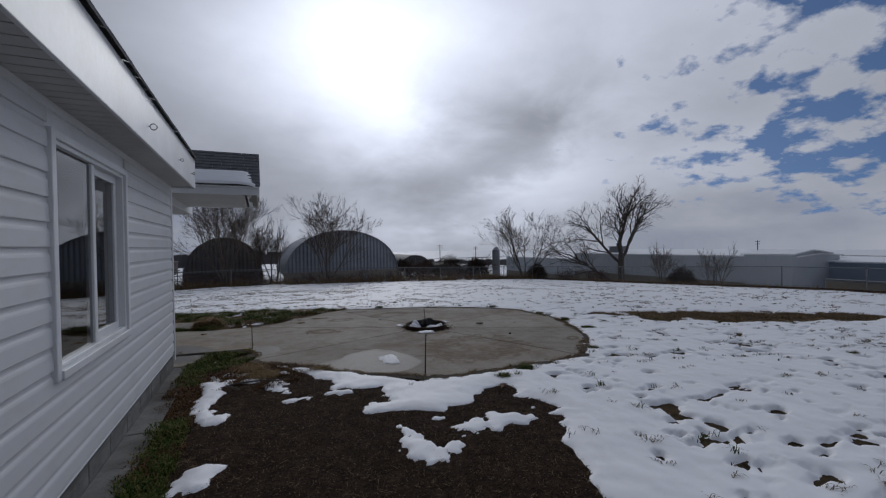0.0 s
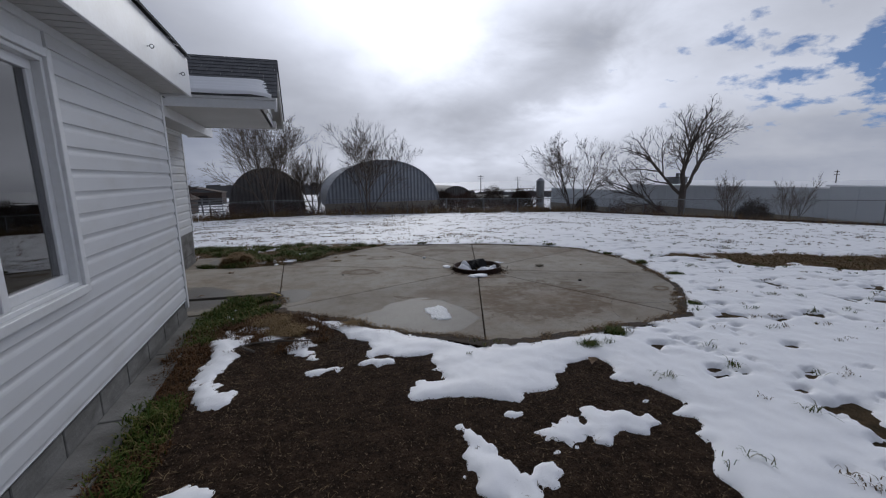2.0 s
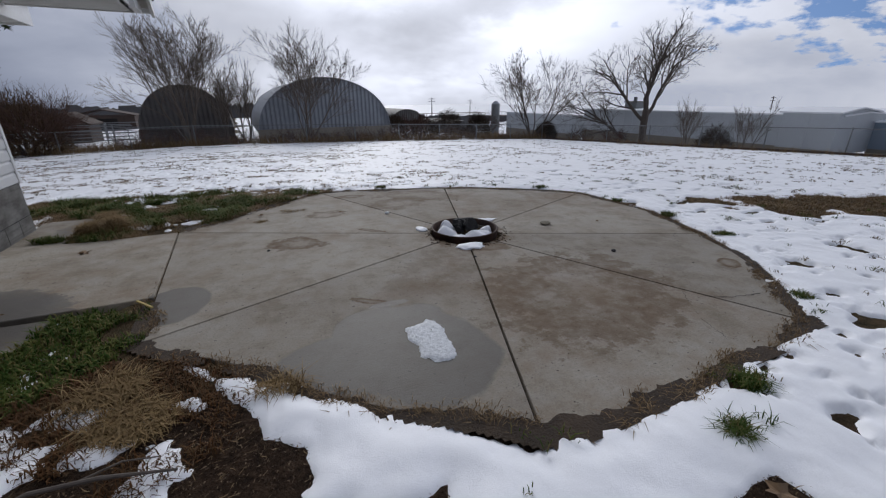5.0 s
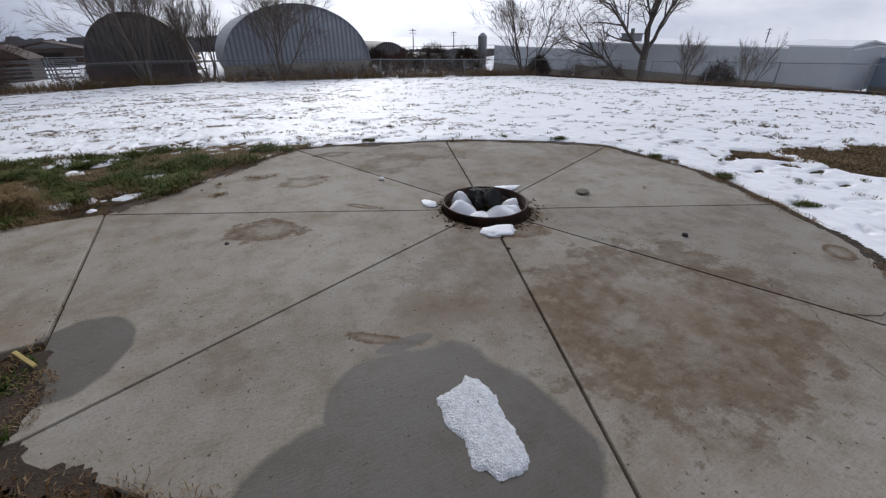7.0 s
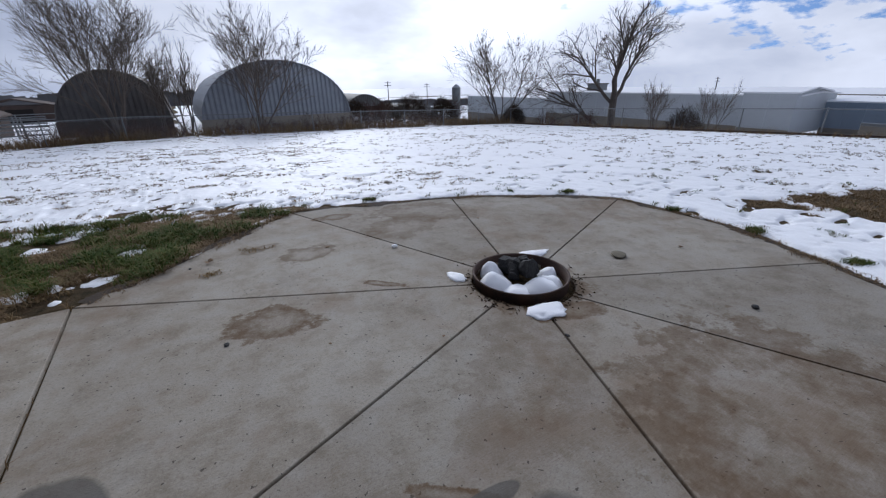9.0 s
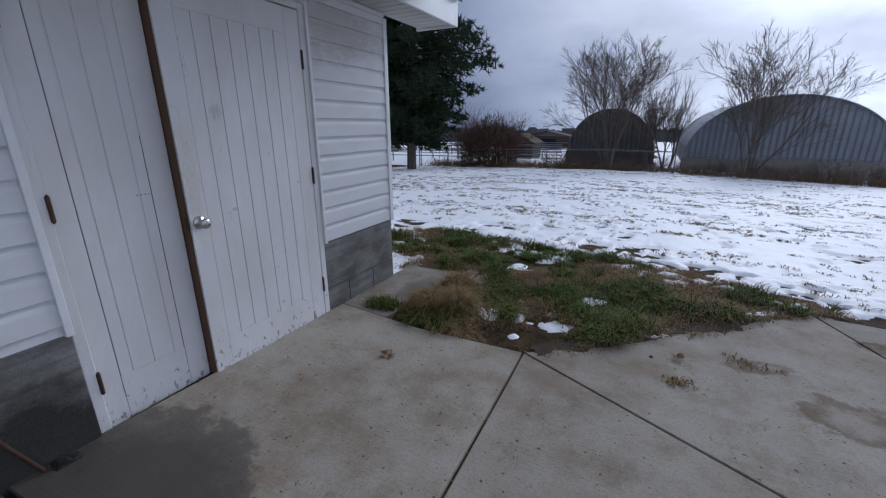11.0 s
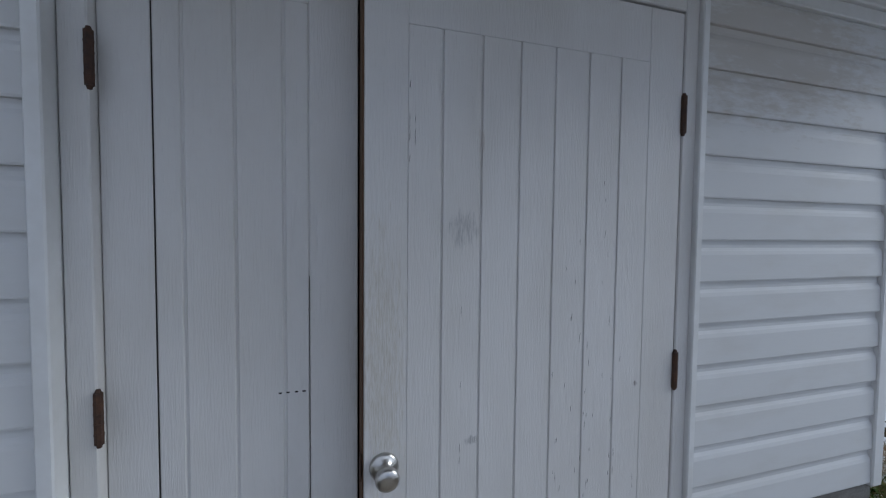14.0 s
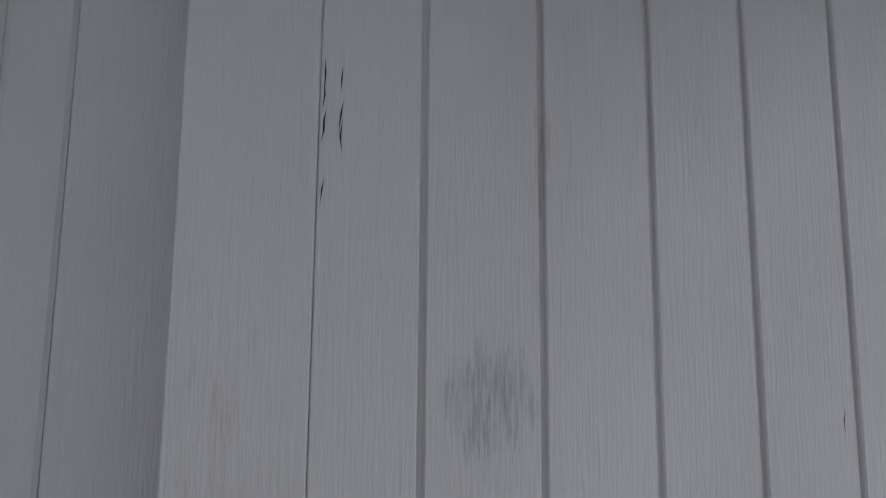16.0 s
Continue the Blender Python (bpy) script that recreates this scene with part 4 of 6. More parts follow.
def door_wall():
    bm = bmesh.new()
    x0, x1 = DOOR_X - 0.16, DOOR_X
    dy0, dy1, dz1 = 7.03, 8.462, 2.085
    gz = 0.02
    box(bm, x0, x1, 6.10, 7.029, 0.60, SOFFIT_Z + 0.12)
    box(bm, x0, x1, dy1, 9.32, 0.60, SOFFIT_Z + 0.12)
    box(bm, x0, x1, dy0, dy1, dz1, SOFFIT_Z + 0.12)
    wall = part("wall_door", bm, M_TRIM)
    tagged(wall, "white vinyl-sided wall beside the pair of doors", "wall", kind="structure")
    siding(wall, DOOR_X, 6.10, 7.003, 0.635, SOFFIT_Z - 0.075, 0.1155, 0.644)
    siding(wall, DOOR_X, 8.505, 9.305, 0.607, SOFFIT_Z - 0.075, 0.1196)
    boxed("frieze_board", DOOR_X, DOOR_X + 0.020, 6.10, 9.305, SOFFIT_Z - 0.075, SOFFIT_Z - 0.030, M_TRIM, wall, 0.003)
    boxed("crown_strip", DOOR_X, DOOR_X + 0.034, 6.10, 9.305, SOFFIT_Z - 0.030, SOFFIT_Z - 0.001, M_TRIM, wall, 0.004)
    boxed("corner_post", DOOR_X - 0.03, DOOR_X + 0.022, 9.305, 9.355, 0.595, SOFFIT_Z - 0.03, M_TRIM, wall, 0.004)
    boxed("trim_channel", DOOR_X, DOOR_X + 0.024, 7.003, 7.031, 0.595, 2.12, M_TRIM, wall, 0.003)
    boxed("trim_channel", DOOR_X, DOOR_X + 0.024, 8.482, 8.505, 0.595, 2.12, M_TRIM, wall, 0.003)
    boxed("trim_channel", DOOR_X, DOOR_X + 0.024, 7.031, 8.482, 2.100, 2.122, M_TRIM, wall, 0.003)
    boxed("side_wall", -6.0, DOOR_X - 0.03, 9.305, 9.34, 0.595, SOFFIT_Z + 0.1, M_SIDING, wall)
    # frame of the doors
    casing = holder("door_frame", (DOOR_X, 7.75, 0.05))
    tagged(casing, "white painted wooden frame around double doors", "door frame", kind="structure")
    inv = Matrix.Translation(casing.location).inverted()
    # last one: near-black sheet filling the opening, shade for the gaps between leaves
    for name, d in (("jamb", (x0, DOOR_X - 0.022, 7.031, 7.078, 0.06, 2.100)), ("jamb", (x0, DOOR_X + 0.010, 8.436, 8.482, 0.06, 2.100)),
                    ("head", (x0, DOOR_X + 0.010, 7.062, 8.436, 2.062, 2.100)), ("stop", (x0, x0 + 0.02, 7.062, 8.436, 0.06, 2.062))):
        ob = boxed(name, *d, M_DOOR if name != "stop" else M_DARK, casing, 0.003)
        ob.matrix_parent_inverse = inv
    # block base
    for ya, yb in ((6.10, 7.031), (8.482, 9.335)):
        base = part("foundation_wall", box(bmesh.new(), x0 - 0.04, DOOR_X - 0.008, ya, yb, -0.25, 0.60), M_MORTAR)
        tagged(base, "damp grey block foundation under the siding", "foundation", kind="structure")
        if ya < 7:
            boxed("parging", DOOR_X - 0.05, DOOR_X + 0.004, ya, yb - 0.002, -0.15, 0.602, M_PARGE, base, 0.006)
            continue
        boxed("parging", DOOR_X - 0.05, DOOR_X + 0.004, ya + 0.002, yb, 0.246, 0.602, M_PARGE, base, 0.006)
        for a, b in ((ya + 0.002, ya + 0.24), (ya + 0.246, ya + 0.55), (ya + 0.556, yb)):
            boxed("concrete_block", DOOR_X - 0.05, DOOR_X + 0.003, a, b, -0.15, 0.240, M_PARGE, base, 0.003)
    return wall


door_wall()


def plank(name, y0, y1, z0, z1, face, parent, inv, depth=0.030, cham=0.004):
    """Upright board of a door, with eased long edges."""
    c = min(cham, (y1 - y0) / 4)
    bm = prism(bmesh.new(), [(face - depth, y0), (face - c, y0), (face, y0 + c), (face, y1 - c), (face - c, y1), (face - depth, y1)],
               lambda k, u, v: (u, v, (z0, z1)[k]))
    ob = part(name, bm, M_DOOR, parent)
    ob.matrix_parent_inverse = inv
    return ob


def hinge(parent, y, z, inv, height=0.10, back=0.0):
    face = DOOR_X - back
    bm = bmesh.new()
    tube(bm, [(face + 0.014, y, z - height / 2), (face + 0.014, y, z + height / 2)], [0.0085, 0.0085], 8)
    for k in (-1, 1):
        tube(bm, [(face + 0.014, y, z + k * (height / 2)), (face + 0.014, y, z + k * (height / 2 + 0.007))], [0.006, 0.004], 6)
    for k in range(1, 5):
        zz = z - height / 2 + k * height / 5
        tube(bm, [(face + 0.014, y, zz - 0.001), (face + 0.014, y, zz + 0.001)], [0.0092, 0.0092], 8)
    ob = part("hinge", bm, M_HINGE, parent, "rusted butt hinge")
    ob.matrix_parent_inverse = inv
    leaf = boxed("hinge_leaf", face - 0.002, face + 0.006, y - 0.012, y + 0.012, z - height / 2, z + height / 2, M_HINGE, ob)
    leaf.matrix_parent_inverse = inv


def doors():
    zb, zt = 0.072, 2.052
    # wide leaf, standing a little proud
    wide = holder("door_1", (DOOR_X, 8.43, zb))
    tagged(wide, "wide white-painted plank door with peeling paint, closed", "door", kind="structure")
    inv = Matrix.Translation(wide.location).inverted()
    F = DOOR_X + 0.012
    plank("lock_stile", 7.578, 7.672, zb, zt, F, wide, inv, cham=0.0012)
    plank("hinge_stile", 8.318, 8.428, zb, zt, F, wide, inv, cham=0.002)
    plank("top_rail", 7.672, 8.318, 1.912, zt, F, wide, inv, cham=0.001)
    plank("bottom_rail", 7.672, 8.318, zb, 0.262, F, wide, inv, cham=0.001)
    cuts = [7.672, 7.751, 7.846, 7.943, 8.037, 8.133, 8.228, 8.318]
    for i, (a, b) in enumerate(zip(cuts, cuts[1:])):
        plank("plank", a + (0.0028 if i else 0.0005), b - (0.0028 if i < 6 else 0.0005), 0.263, 1.911, F, wide, inv, cham=0.0012)
    back = boxed("door_core", F - 0.045, F - 0.0045, 7.582, 8.426, zb + 0.002, zt - 0.002, M_DOOR, wide)
    back.matrix_parent_inverse = inv
    edge = boxed("raw_edge", F - 0.075, F - 0.011, 7.5742, 7.5776, zb, zt, M_RAW, wide)
    edge.matrix_parent_inverse = inv
    edge["label"] = "bare brown wooden meeting edge"
    for z in (0.311, 1.083, 1.785):
        hinge(wide, 8.432, z, inv)
    rng = random.Random(12)
    for y, z0, z1, count in ((7.676, 1.60, 1.80, 7), (7.688, 1.66, 1.78, 3), (8.06, 0.55, 1.15, 14), (8.15, 0.50, 1.20, 16), (8.24, 0.45, 1.15, 14), (8.10, 0.7, 1.5, 9), (8.20, 0.8, 1.6, 9), (8.30, 0.4, 0.8, 5), (7.95, 0.40, 0.60, 4), (7.80, 0.6, 1.3, 5)):
        bm = bmesh.new()
        for _ in range(count):
            zc, h, yy = rng.uniform(z0, z1), rng.uniform(0.006, 0.016), y + rng.uniform(-0.006, 0.006) * (count > 7) * 4
            v = [bm.verts.new(q) for q in ((F + 0.0004, yy - 0.0006, zc), (F + 0.0004, yy + rng.uniform(-0.002, 0.002), zc - h), (F + 0.0004, yy + 0.0006, zc), (F + 0.0004, yy + rng.uniform(-0.001, 0.003), zc + h))]
            bm.faces.new(v)
        ob = part("paint_crack", bm, M_DARK, wide)
        ob.matrix_parent_inverse = inv
    # knob
    bm = bmesh.new()
    y, z = 7.622, 0.935
    prof = [(0.000, 0.033), (0.004, 0.033), (0.009, 0.028), (0.012, 0.016), (0.030, 0.013), (0.036, 0.020), (0.044, 0.026), (0.054, 0.026), (0.060, 0.021), (0.062, 0.010), (0.0622, 0.004)]
    tube(bm, [(F + d, y, z) for d, r in prof], [r for d, r in prof], 24)
    knob = part("knob", bm, M_CHROME, wide, "satin nickel door knob", True)
    knob.matrix_parent_inverse = inv
    key = boxed("keyhole", F + 0.0615, F + 0.0632, y - 0.0015, y + 0.0015, z - 0.006, z + 0.006, M_DARK, knob)
    key.matrix_parent_inverse = inv
    strike = boxed("latch_plate", F - 0.030, F - 0.006, 7.5705, 7.5725, z - 0.03, z + 0.03, M_HINGE, wide)
    strike.matrix_parent_inverse = inv
    # narrow leaf
    slim = holder("door_2", (DOOR_X, 7.07, zb))
    tagged(slim, "narrow white-painted plank door with open cracks, closed", "door", kind="structure")
    inv = Matrix.Translation(slim.location).inverted()
    F = DOOR_X - 0.052
    plank("hinge_stile", 7.0795, 7.1675, zb, zt, F, slim, inv, cham=0.002)
    plank("meeting_stile", 7.4645, 7.570, zb, zt, F, slim, inv, cham=0.002)
    plank("top_rail", 7.4125, 7.4640, 1.952, zt, F, slim, inv, cham=0.001)
    plank("top_rail", 7.1690, 7.412, 1.975, zt, F, slim, inv, cham=0.001)
    plank("bottom_rail", 7.1690, 7.4635, zb, 0.292, F, slim, inv, cham=0.001)
    cuts = [7.169, 7.220, 7.316, 7.412, 7.4635]
    for i, (a, b) in enumerate(zip(cuts, cuts[1:])):
        plank("plank", a + (0.0022 if i else 0.0004), b - (0.0022 if i < 3 else 0.0004), 0.293, 1.974 if i < 3 else 1.951, F, slim, inv, cham=0.0026)
    back = boxed("door_core", F - 0.045, F - 0.0038, 7.086, 7.568, zb + 0.002, zt - 0.002, M_DOOR, slim)
    back.matrix_parent_inverse = inv
    for y, half, low, high in ((7.1683, 0.0008, 0.20, 1.94), (7.4640, 0.0006, 0.20, 1.36)):
        crack = boxed("open_crack", F - 0.008, F - 0.0008, y - half, y + half, low, high, M_DARK, slim)
        crack.matrix_parent_inverse = inv
    for y in (7.402, 7.418, 7.436, 7.452):
        nick = boxed("paint_nick", F - 0.001, F + 0.0006, y - 0.004, y + 0.003, 1.099, 1.1025, M_DARK, slim)
        nick.matrix_parent_inverse = inv
    for z in (0.322, 1.097, 1.775):
        hinge(slim, 7.080, z, inv, 0.10, 0.036)


doors()


# ---------------------------------------------------------------- paving
def slab(name, pts, mat, parent, thick=0.10, lift=0.0, ease=0.006, rise=0.0):
    """A cast slab that follows the ground, with an eased top edge."""
    cx, cy = sum(p[0] for p in pts) / len(pts), sum(p[1] for p in pts) / len(pts)
    bm = bmesh.new()

    def ring(shrink, dz):
        out = []
        for x, y in pts:
            d = math.hypot(x - cx, y - cy) or 1
            px, py = x - (x - cx) / d * shrink, y - (y - cy) / d * shrink
            out.append(bm.verts.new((px, py, land_at(px, py) + lift + dz + (rise if px < -1.2 else 0.0))))
        return out
    a, b, c = ring(0, -thick), ring(0, -ease), ring(ease, 0)
    for lo, hi in ((a, b), (b, c)):
        for i in range(len(pts)):
            j = (i + 1) % len(pts)
            bm.faces.new((lo[i], lo[j], hi[j], hi[i]))
    top = bm.faces.new(c)
    bmesh.ops.triangulate(bm, faces=[top])
    return part(name, bm, mat, parent)


def patio():
    base = holder("patio", (HUB[0], HUB[1], land_at(*HUB)))
    tagged(base, "stained eight-sided concrete patio with radial joints", "patio", kind="structure")
    inv = Matrix.Translation(base.location).inverted()
    count = len(OUTLINE) // len(CORNERS)
    gap = 0.007
    for i in range(len(CORNERS)):
        arc = [OUTLINE[(i * count + k) % len(OUTLINE)] for k in range(count + 1)]
        a0, a1 = (math.atan2(p[1] - HUB[1], p[0] - HUB[0]) for p in (arc[0], arc[-1]))
        inner = [(HUB[0] + 0.40 * math.cos(a), HUB[1] + 0.40 * math.sin(a)) for a in np.linspace(a1, a0 if a0 < a1 else a0 - 2 * math.pi, 5)]
        pts = arc + inner
        # draw both radial sides in by the joint
        n0 = Vector((-math.sin(a0), math.cos(a0)))
        n1 = Vector((math.sin(a1), -math.cos(a1)))
        moved = []
        for k, (x, y) in enumerate(pts):
            v = Vector((x, y))
            if k == 0 or k == len(pts) - 1:
                v += n0 * gap
            if k == count or k == count + 1:
                v += n1 * gap
            moved.append((v.x, v.y))
        ob = slab("slab", moved, M_CONCRETE, base)
        ob.matrix_parent_inverse = inv
    bed = slab("joint_fill", OUTLINE, M_SOIL, base, 0.1, -0.030)
    bed.matrix_parent_inverse = inv


patio()


def edge_soil():
    """Dirt and dead roots creeping over the rim of the slabs."""
    rim = lambda x, y: inside(x, y, OUTLINE) + 0.012 + 0.12 * wave_noise(x, y, 1.7, 95, 3) + 0.045 * wave_noise(x * 0.8 + y * 0.6, y * 0.8 - x * 0.6, 6.3, 96, 4)
    ob = sheet("edge_soil", np.arange(-0.2, 6.6, 0.028), np.arange(4.1, 10.9, 0.028), lambda x, y: land(x, y) + np.clip(0.05 * rim(x, y), -0.004, 0.008) + 0.003 * wave_noise(x, y, 14.0, 97, 2),
               lambda x, y: (rim(x, y) > 0) & (inside(x, y, OUTLINE) < 0.06) & (inside(x, y, WALK) > 0.1), M_EDGE)
    tagged(ob, "brown dirt and dead roots over the patio rim", "dirt", kind="stuff")


edge_soil()


def walk_slabs():
    base = holder("pavement", (-0.7, 7.6, land_at(-0.7, 7.6)))
    tagged(base, "concrete walk slabs between the doors and patio", "pavement", kind="structure")
    inv = Matrix.Translation(base.location).inverted()
    for pts, lift in (([(-1.43, 6.72), (0.048, 6.80), (0.018, 8.64), (-0.70, 8.60), (-1.40, 8.62)], 0.012),
                      ([(-1.43, 8.64), (-1.02, 8.64), (-0.80, 9.80), (-1.43, 9.66)], 0.004),
                      ([(-0.80, 6.14), (-0.60, 6.14), (-0.50, 6.70), (-1.43, 6.70), (-1.43, 6.14)], 0.004)):
        ob = slab("slab", pts, M_CONCRETE, base, 0.12, lift, 0.006, 0.022)
        ob.matrix_parent_inverse = inv
    # strip along the foundation
    for k in range(8):
        a = -1.9 + k * 1.0
        ob = slab("slab", [(-0.80, a + 0.006), (-0.60, a + 0.006), (-0.60, a + 0.994), (-0.80, a + 0.994)], M_PARGE, base, 0.1, 0.004)
        ob.matrix_parent_inverse = inv


walk_slabs()


def fire_pit():
    z = land_at(*HUB)
    pit = holder("fire_pit", (HUB[0] + 0.02, HUB[1] + 0.05, z))
    tagged(pit, "rusty steel fire ring with snow and charred wood", "fire pit")
    bm = bmesh.new()
    n = 40
    rings = []
    for r, h in ((0.378, -0.14), (0.378, 0.052), (0.385, 0.060), (0.376, 0.064), (0.366, 0.058), (0.364, -0.14)):
        rings.append([bm.verts.new((r * math.cos(2 * math.pi * k / n), r * math.sin(2 * math.pi * k / n), h)) for k in range(n)])
    for a, b in zip(rings, rings[1:]):
        for k in range(n):
            bm.faces.new((a[k], a[(k + 1) % n], b[(k + 1) % n], b[k]))
    part("ring", bm, M_STEEL, pit, smooth=True)
    bm = bmesh.new()
    bmesh.ops.create_circle(bm, cap_ends=True, segments=32, radius=0.368, matrix=Matrix.Translation((0, 0, -0.09)))
    part("ash_bed", bm, M_CHAR, pit)
    rng = random.Random(9)
    for x, y, s, h in ((-0.20, 0.07, 0.14, 0.15), (0.03, -0.20, 0.15, 0.15), (0.26, -0.04, 0.09, 0.14), (-0.14, -0.14, 0.15, 0.11), (0.15, -0.15, 0.14, 0.12), (-0.12, 0.22, 0.10, 0.17)):
        bm = bmesh.new()
        bmesh.ops.create_icosphere(bm, subdivisions=3, radius=1.0)
        for v in bm.verts:
            k = 1 + 0.22 * noise.noise(v.co * 1.6 + Vector((x * 9, y * 9, 0)))
            v.co = Vector((v.co.x * s * k + x, v.co.y * s * k + y, v.co.z * h * k - 0.085))
        lump = part("snow_heap", bm, M_SNOW, None, smooth=True)
        lump.location = pit.location
        tagged(lump, "rounded heap of snow inside the fire ring", "snow", group="snow in the fire ring")
    for (a, b, r) in (((0.02, 0.24, 0.03), (0.07, -0.06, 0.095), 0.075), ((0.20, 0.20, 0.02), (0.06, 0.02, 0.105), 0.06), ((-0.06, 0.02, 0.03), (0.02, 0.10, 0.07), 0.05)):
        bm = bmesh.new()
        pts = [Vector(a).lerp(Vector(b), k / 6) for k in range(7)]
        tube(bm, pts, [r * (0.8 + 0.35 * rng.random()) for _ in pts], 7)
        for v in bm.verts:
            v.co += 0.030 * noise.noise_vector(v.co * 13)
        log = part("charred_log", bm, M_CHAR, None)
        log.location = pit.location
        tagged(log, "blackened charred log lying in the fire ring", "log", group="charred logs")


fire_pit()


# ---------------------------------------------------------------- distance
def limb(bms, start, way, length, radius, depth, rng, spread, rise, kids):
    """A limb with its branches: bms[0] takes the thick ones, bms[1] the twigs."""
    n = 5 if depth > 2 else 3 if depth else 2
    pts, d = [Vector(start)], Vector(way).normalized()
    ways = []
    for _ in range(n):
        d = (d + Vector((rng.gauss(0, 0.11), rng.gauss(0, 0.11), rng.gauss(0, 0.08) + rise * 0.10))).normalized()
        ways.append(d)
        pts.append(pts[-1] + d * (length / n))
    least = 0.0075 if depth else 0.0045
    tube(bms[0 if depth > 2 else 1], pts, [max(least, radius * (1 - 0.62 * k / n)) for k in range(n + 1)], 6 if depth > 2 else 3)
    if depth == 0:
        return
    count = kids[depth - 1]
    turn = rng.uniform(0, 6.28)
    for k in range(count):
        at = 0.28 + 0.72 * (k + rng.uniform(0.1, 0.9)) / count if k < count - 1 else 1.0
        i = min(n - 1, int(at * n))
        p = pts[i].lerp(pts[i + 1], at * n - i)
        side = ways[i].orthogonal().normalized()
        side.rotate(Matrix.Rotation(turn + k * 2.4 + rng.uniform(-0.5, 0.5), 3, ways[i]))
        out = (ways[i] + side * spread * rng.uniform(0.55, 1.25)).normalized()
        limb(bms, p, out, length * (0.68 - 0.24 * at) * rng.uniform(0.7, 1.2), radius * (0.52 - 0.16 * at), depth - 1, rng, spread, rise, kids)


def bare_tree(name, x, y, height, stems, spread, rise, depth, seed, trunk_r, label, category="tree", lean=0.25, twig=M_TWIG, bark=M_BARK, kids=(5, 5, 6, 5), limbs=()):
    """limbs: (height of the fork, bearing in degrees, tilt from upright, length, radius); without them, stems fan out from the foot."""
    rng = random.Random(seed)
    tree = holder(name, (x, y, land_at(x, y) - 0.1))
    tagged(tree, label, category)
    bms = [bmesh.new(), bmesh.new()]
    for k in range(stems):
        a = 2 * math.pi * k / stems + rng.random()
        s = lean * rng.uniform(0.35, 1.15)
        limb(bms, (0.12 * math.cos(a), 0.12 * math.sin(a), 0), (s * math.cos(a), s * math.sin(a), 1), height * 0.66 * rng.uniform(0.8, 1.08), trunk_r * rng.uniform(0.7, 1), depth, rng, spread, rise, kids)
    for z, bearing, tilt, length, radius in limbs:
        b, t = radians(bearing), radians(tilt)
        limb(bms, (0, 0, z), (math.sin(b) * math.sin(t), math.cos(b) * math.sin(t), math.cos(t)), length, radius, depth, rng, spread, rise, kids)
    if limbs:
        tube(bms[0], [(0, 0, -0.3), (0.02, 0, 0.6), (-0.03, 0.02, limbs[-1][0] * 0.7), (0, 0, limbs[-1][0] + 0.1)], [trunk_r * 1.35, trunk_r, trunk_r * 0.9, trunk_r * 0.8], 9)
    part("trunk", bms[0], bark, tree)
    part("crown", bms[1], twig, tree)
    return tree


bare_tree("bare_tree", -1.9, 33.2, 7.4, 9, 0.55, 0.35, 4, 4, 0.065, "vase-shaped leafless tree behind the back fence", bark=M_TWIG, lean=0.36)
bare_tree("bare_tree", 1.2, 33.4, 4.9, 4, 0.42, 0.9, 3, 14, 0.06, "slim leafless tree behind the back fence", lean=0.30, kids=(6, 7, 7))
bare_tree("bare_tree", 0.1, 33.6, 4.1, 4, 0.42, 0.9, 3, 15, 0.05, "slim leafless tree behind the back fence", lean=0.32, kids=(6, 7, 7))
bare_tree("bare_tree", 5.1, 33.2, 6.9, 7, 0.55, 0.35, 4, 23, 0.060, "leafless tree before a corrugated arched shed", bark=M_TWIG, lean=0.36)
bare_tree("bare_tree", 23.6, 33.0, 7.2, 6, 0.75, 0.25, 4, 36, 0.085, "spreading leafless tree at the fence corner", lean=0.95)
bare_tree("bare_tree", 29.2, 26.4, 9.0, 0, 0.80, 0.08, 4, 44, 0.30, "large crooked leafless tree beyond the side fence", twig=M_BARK, kids=(5, 5, 6, 7),
          limbs=((0.6, -52, 54, 5.2, 0.16), (2.7, -50, 34, 4.4, 0.15), (3.1, 130, 34, 4.3, 0.15), (3.3, 60, 24, 3.4, 0.10), (3.5, -50, 5, 4.6, 0.20)))
bare_tree("bare_tree", 32.6, 25.0, 4.6, 3, 0.45, 0.8, 3, 52, 0.06, "small leafless tree beyond the side fence", lean=0.3, kids=(6, 6, 7))
bare_tree("bare_tree", 35.0, 22.0, 3.9, 3, 0.45, 0.9, 3, 58, 0.05, "small leafless tree beside the pale warehouse", lean=0.3, kids=(6, 6, 7))
for bx, by, bh, seed in ((-8.6, 32.3, 3.9, 61), (-10.2, 32.6, 3.6, 62), (-9.4, 32.8, 4.3, 63)):
    bare_tree("red_bush", bx, by, bh, 26, 0.75, 0.3, 2, seed, 0.03, "dense red-brown leafless bush at the fence", "bush", 0.9, M_REDTWIG, M_REDTWIG, (6, 7))
for k, (bx, by, bh) in enumerate(((13.9, 36, 1.9), (27.2, 31.0, 1.6), (26.8, 27.0, 1.5), (22.0, 38, 2.3))):
    bare_tree("shrub", bx, by, bh * 1.2, 20, 0.75, 0.3, 2, 70 + k, 0.025, "dark leafless shrub along the fence line", "bush", 0.9, M_REDTWIG, M_BARK, (5, 6))
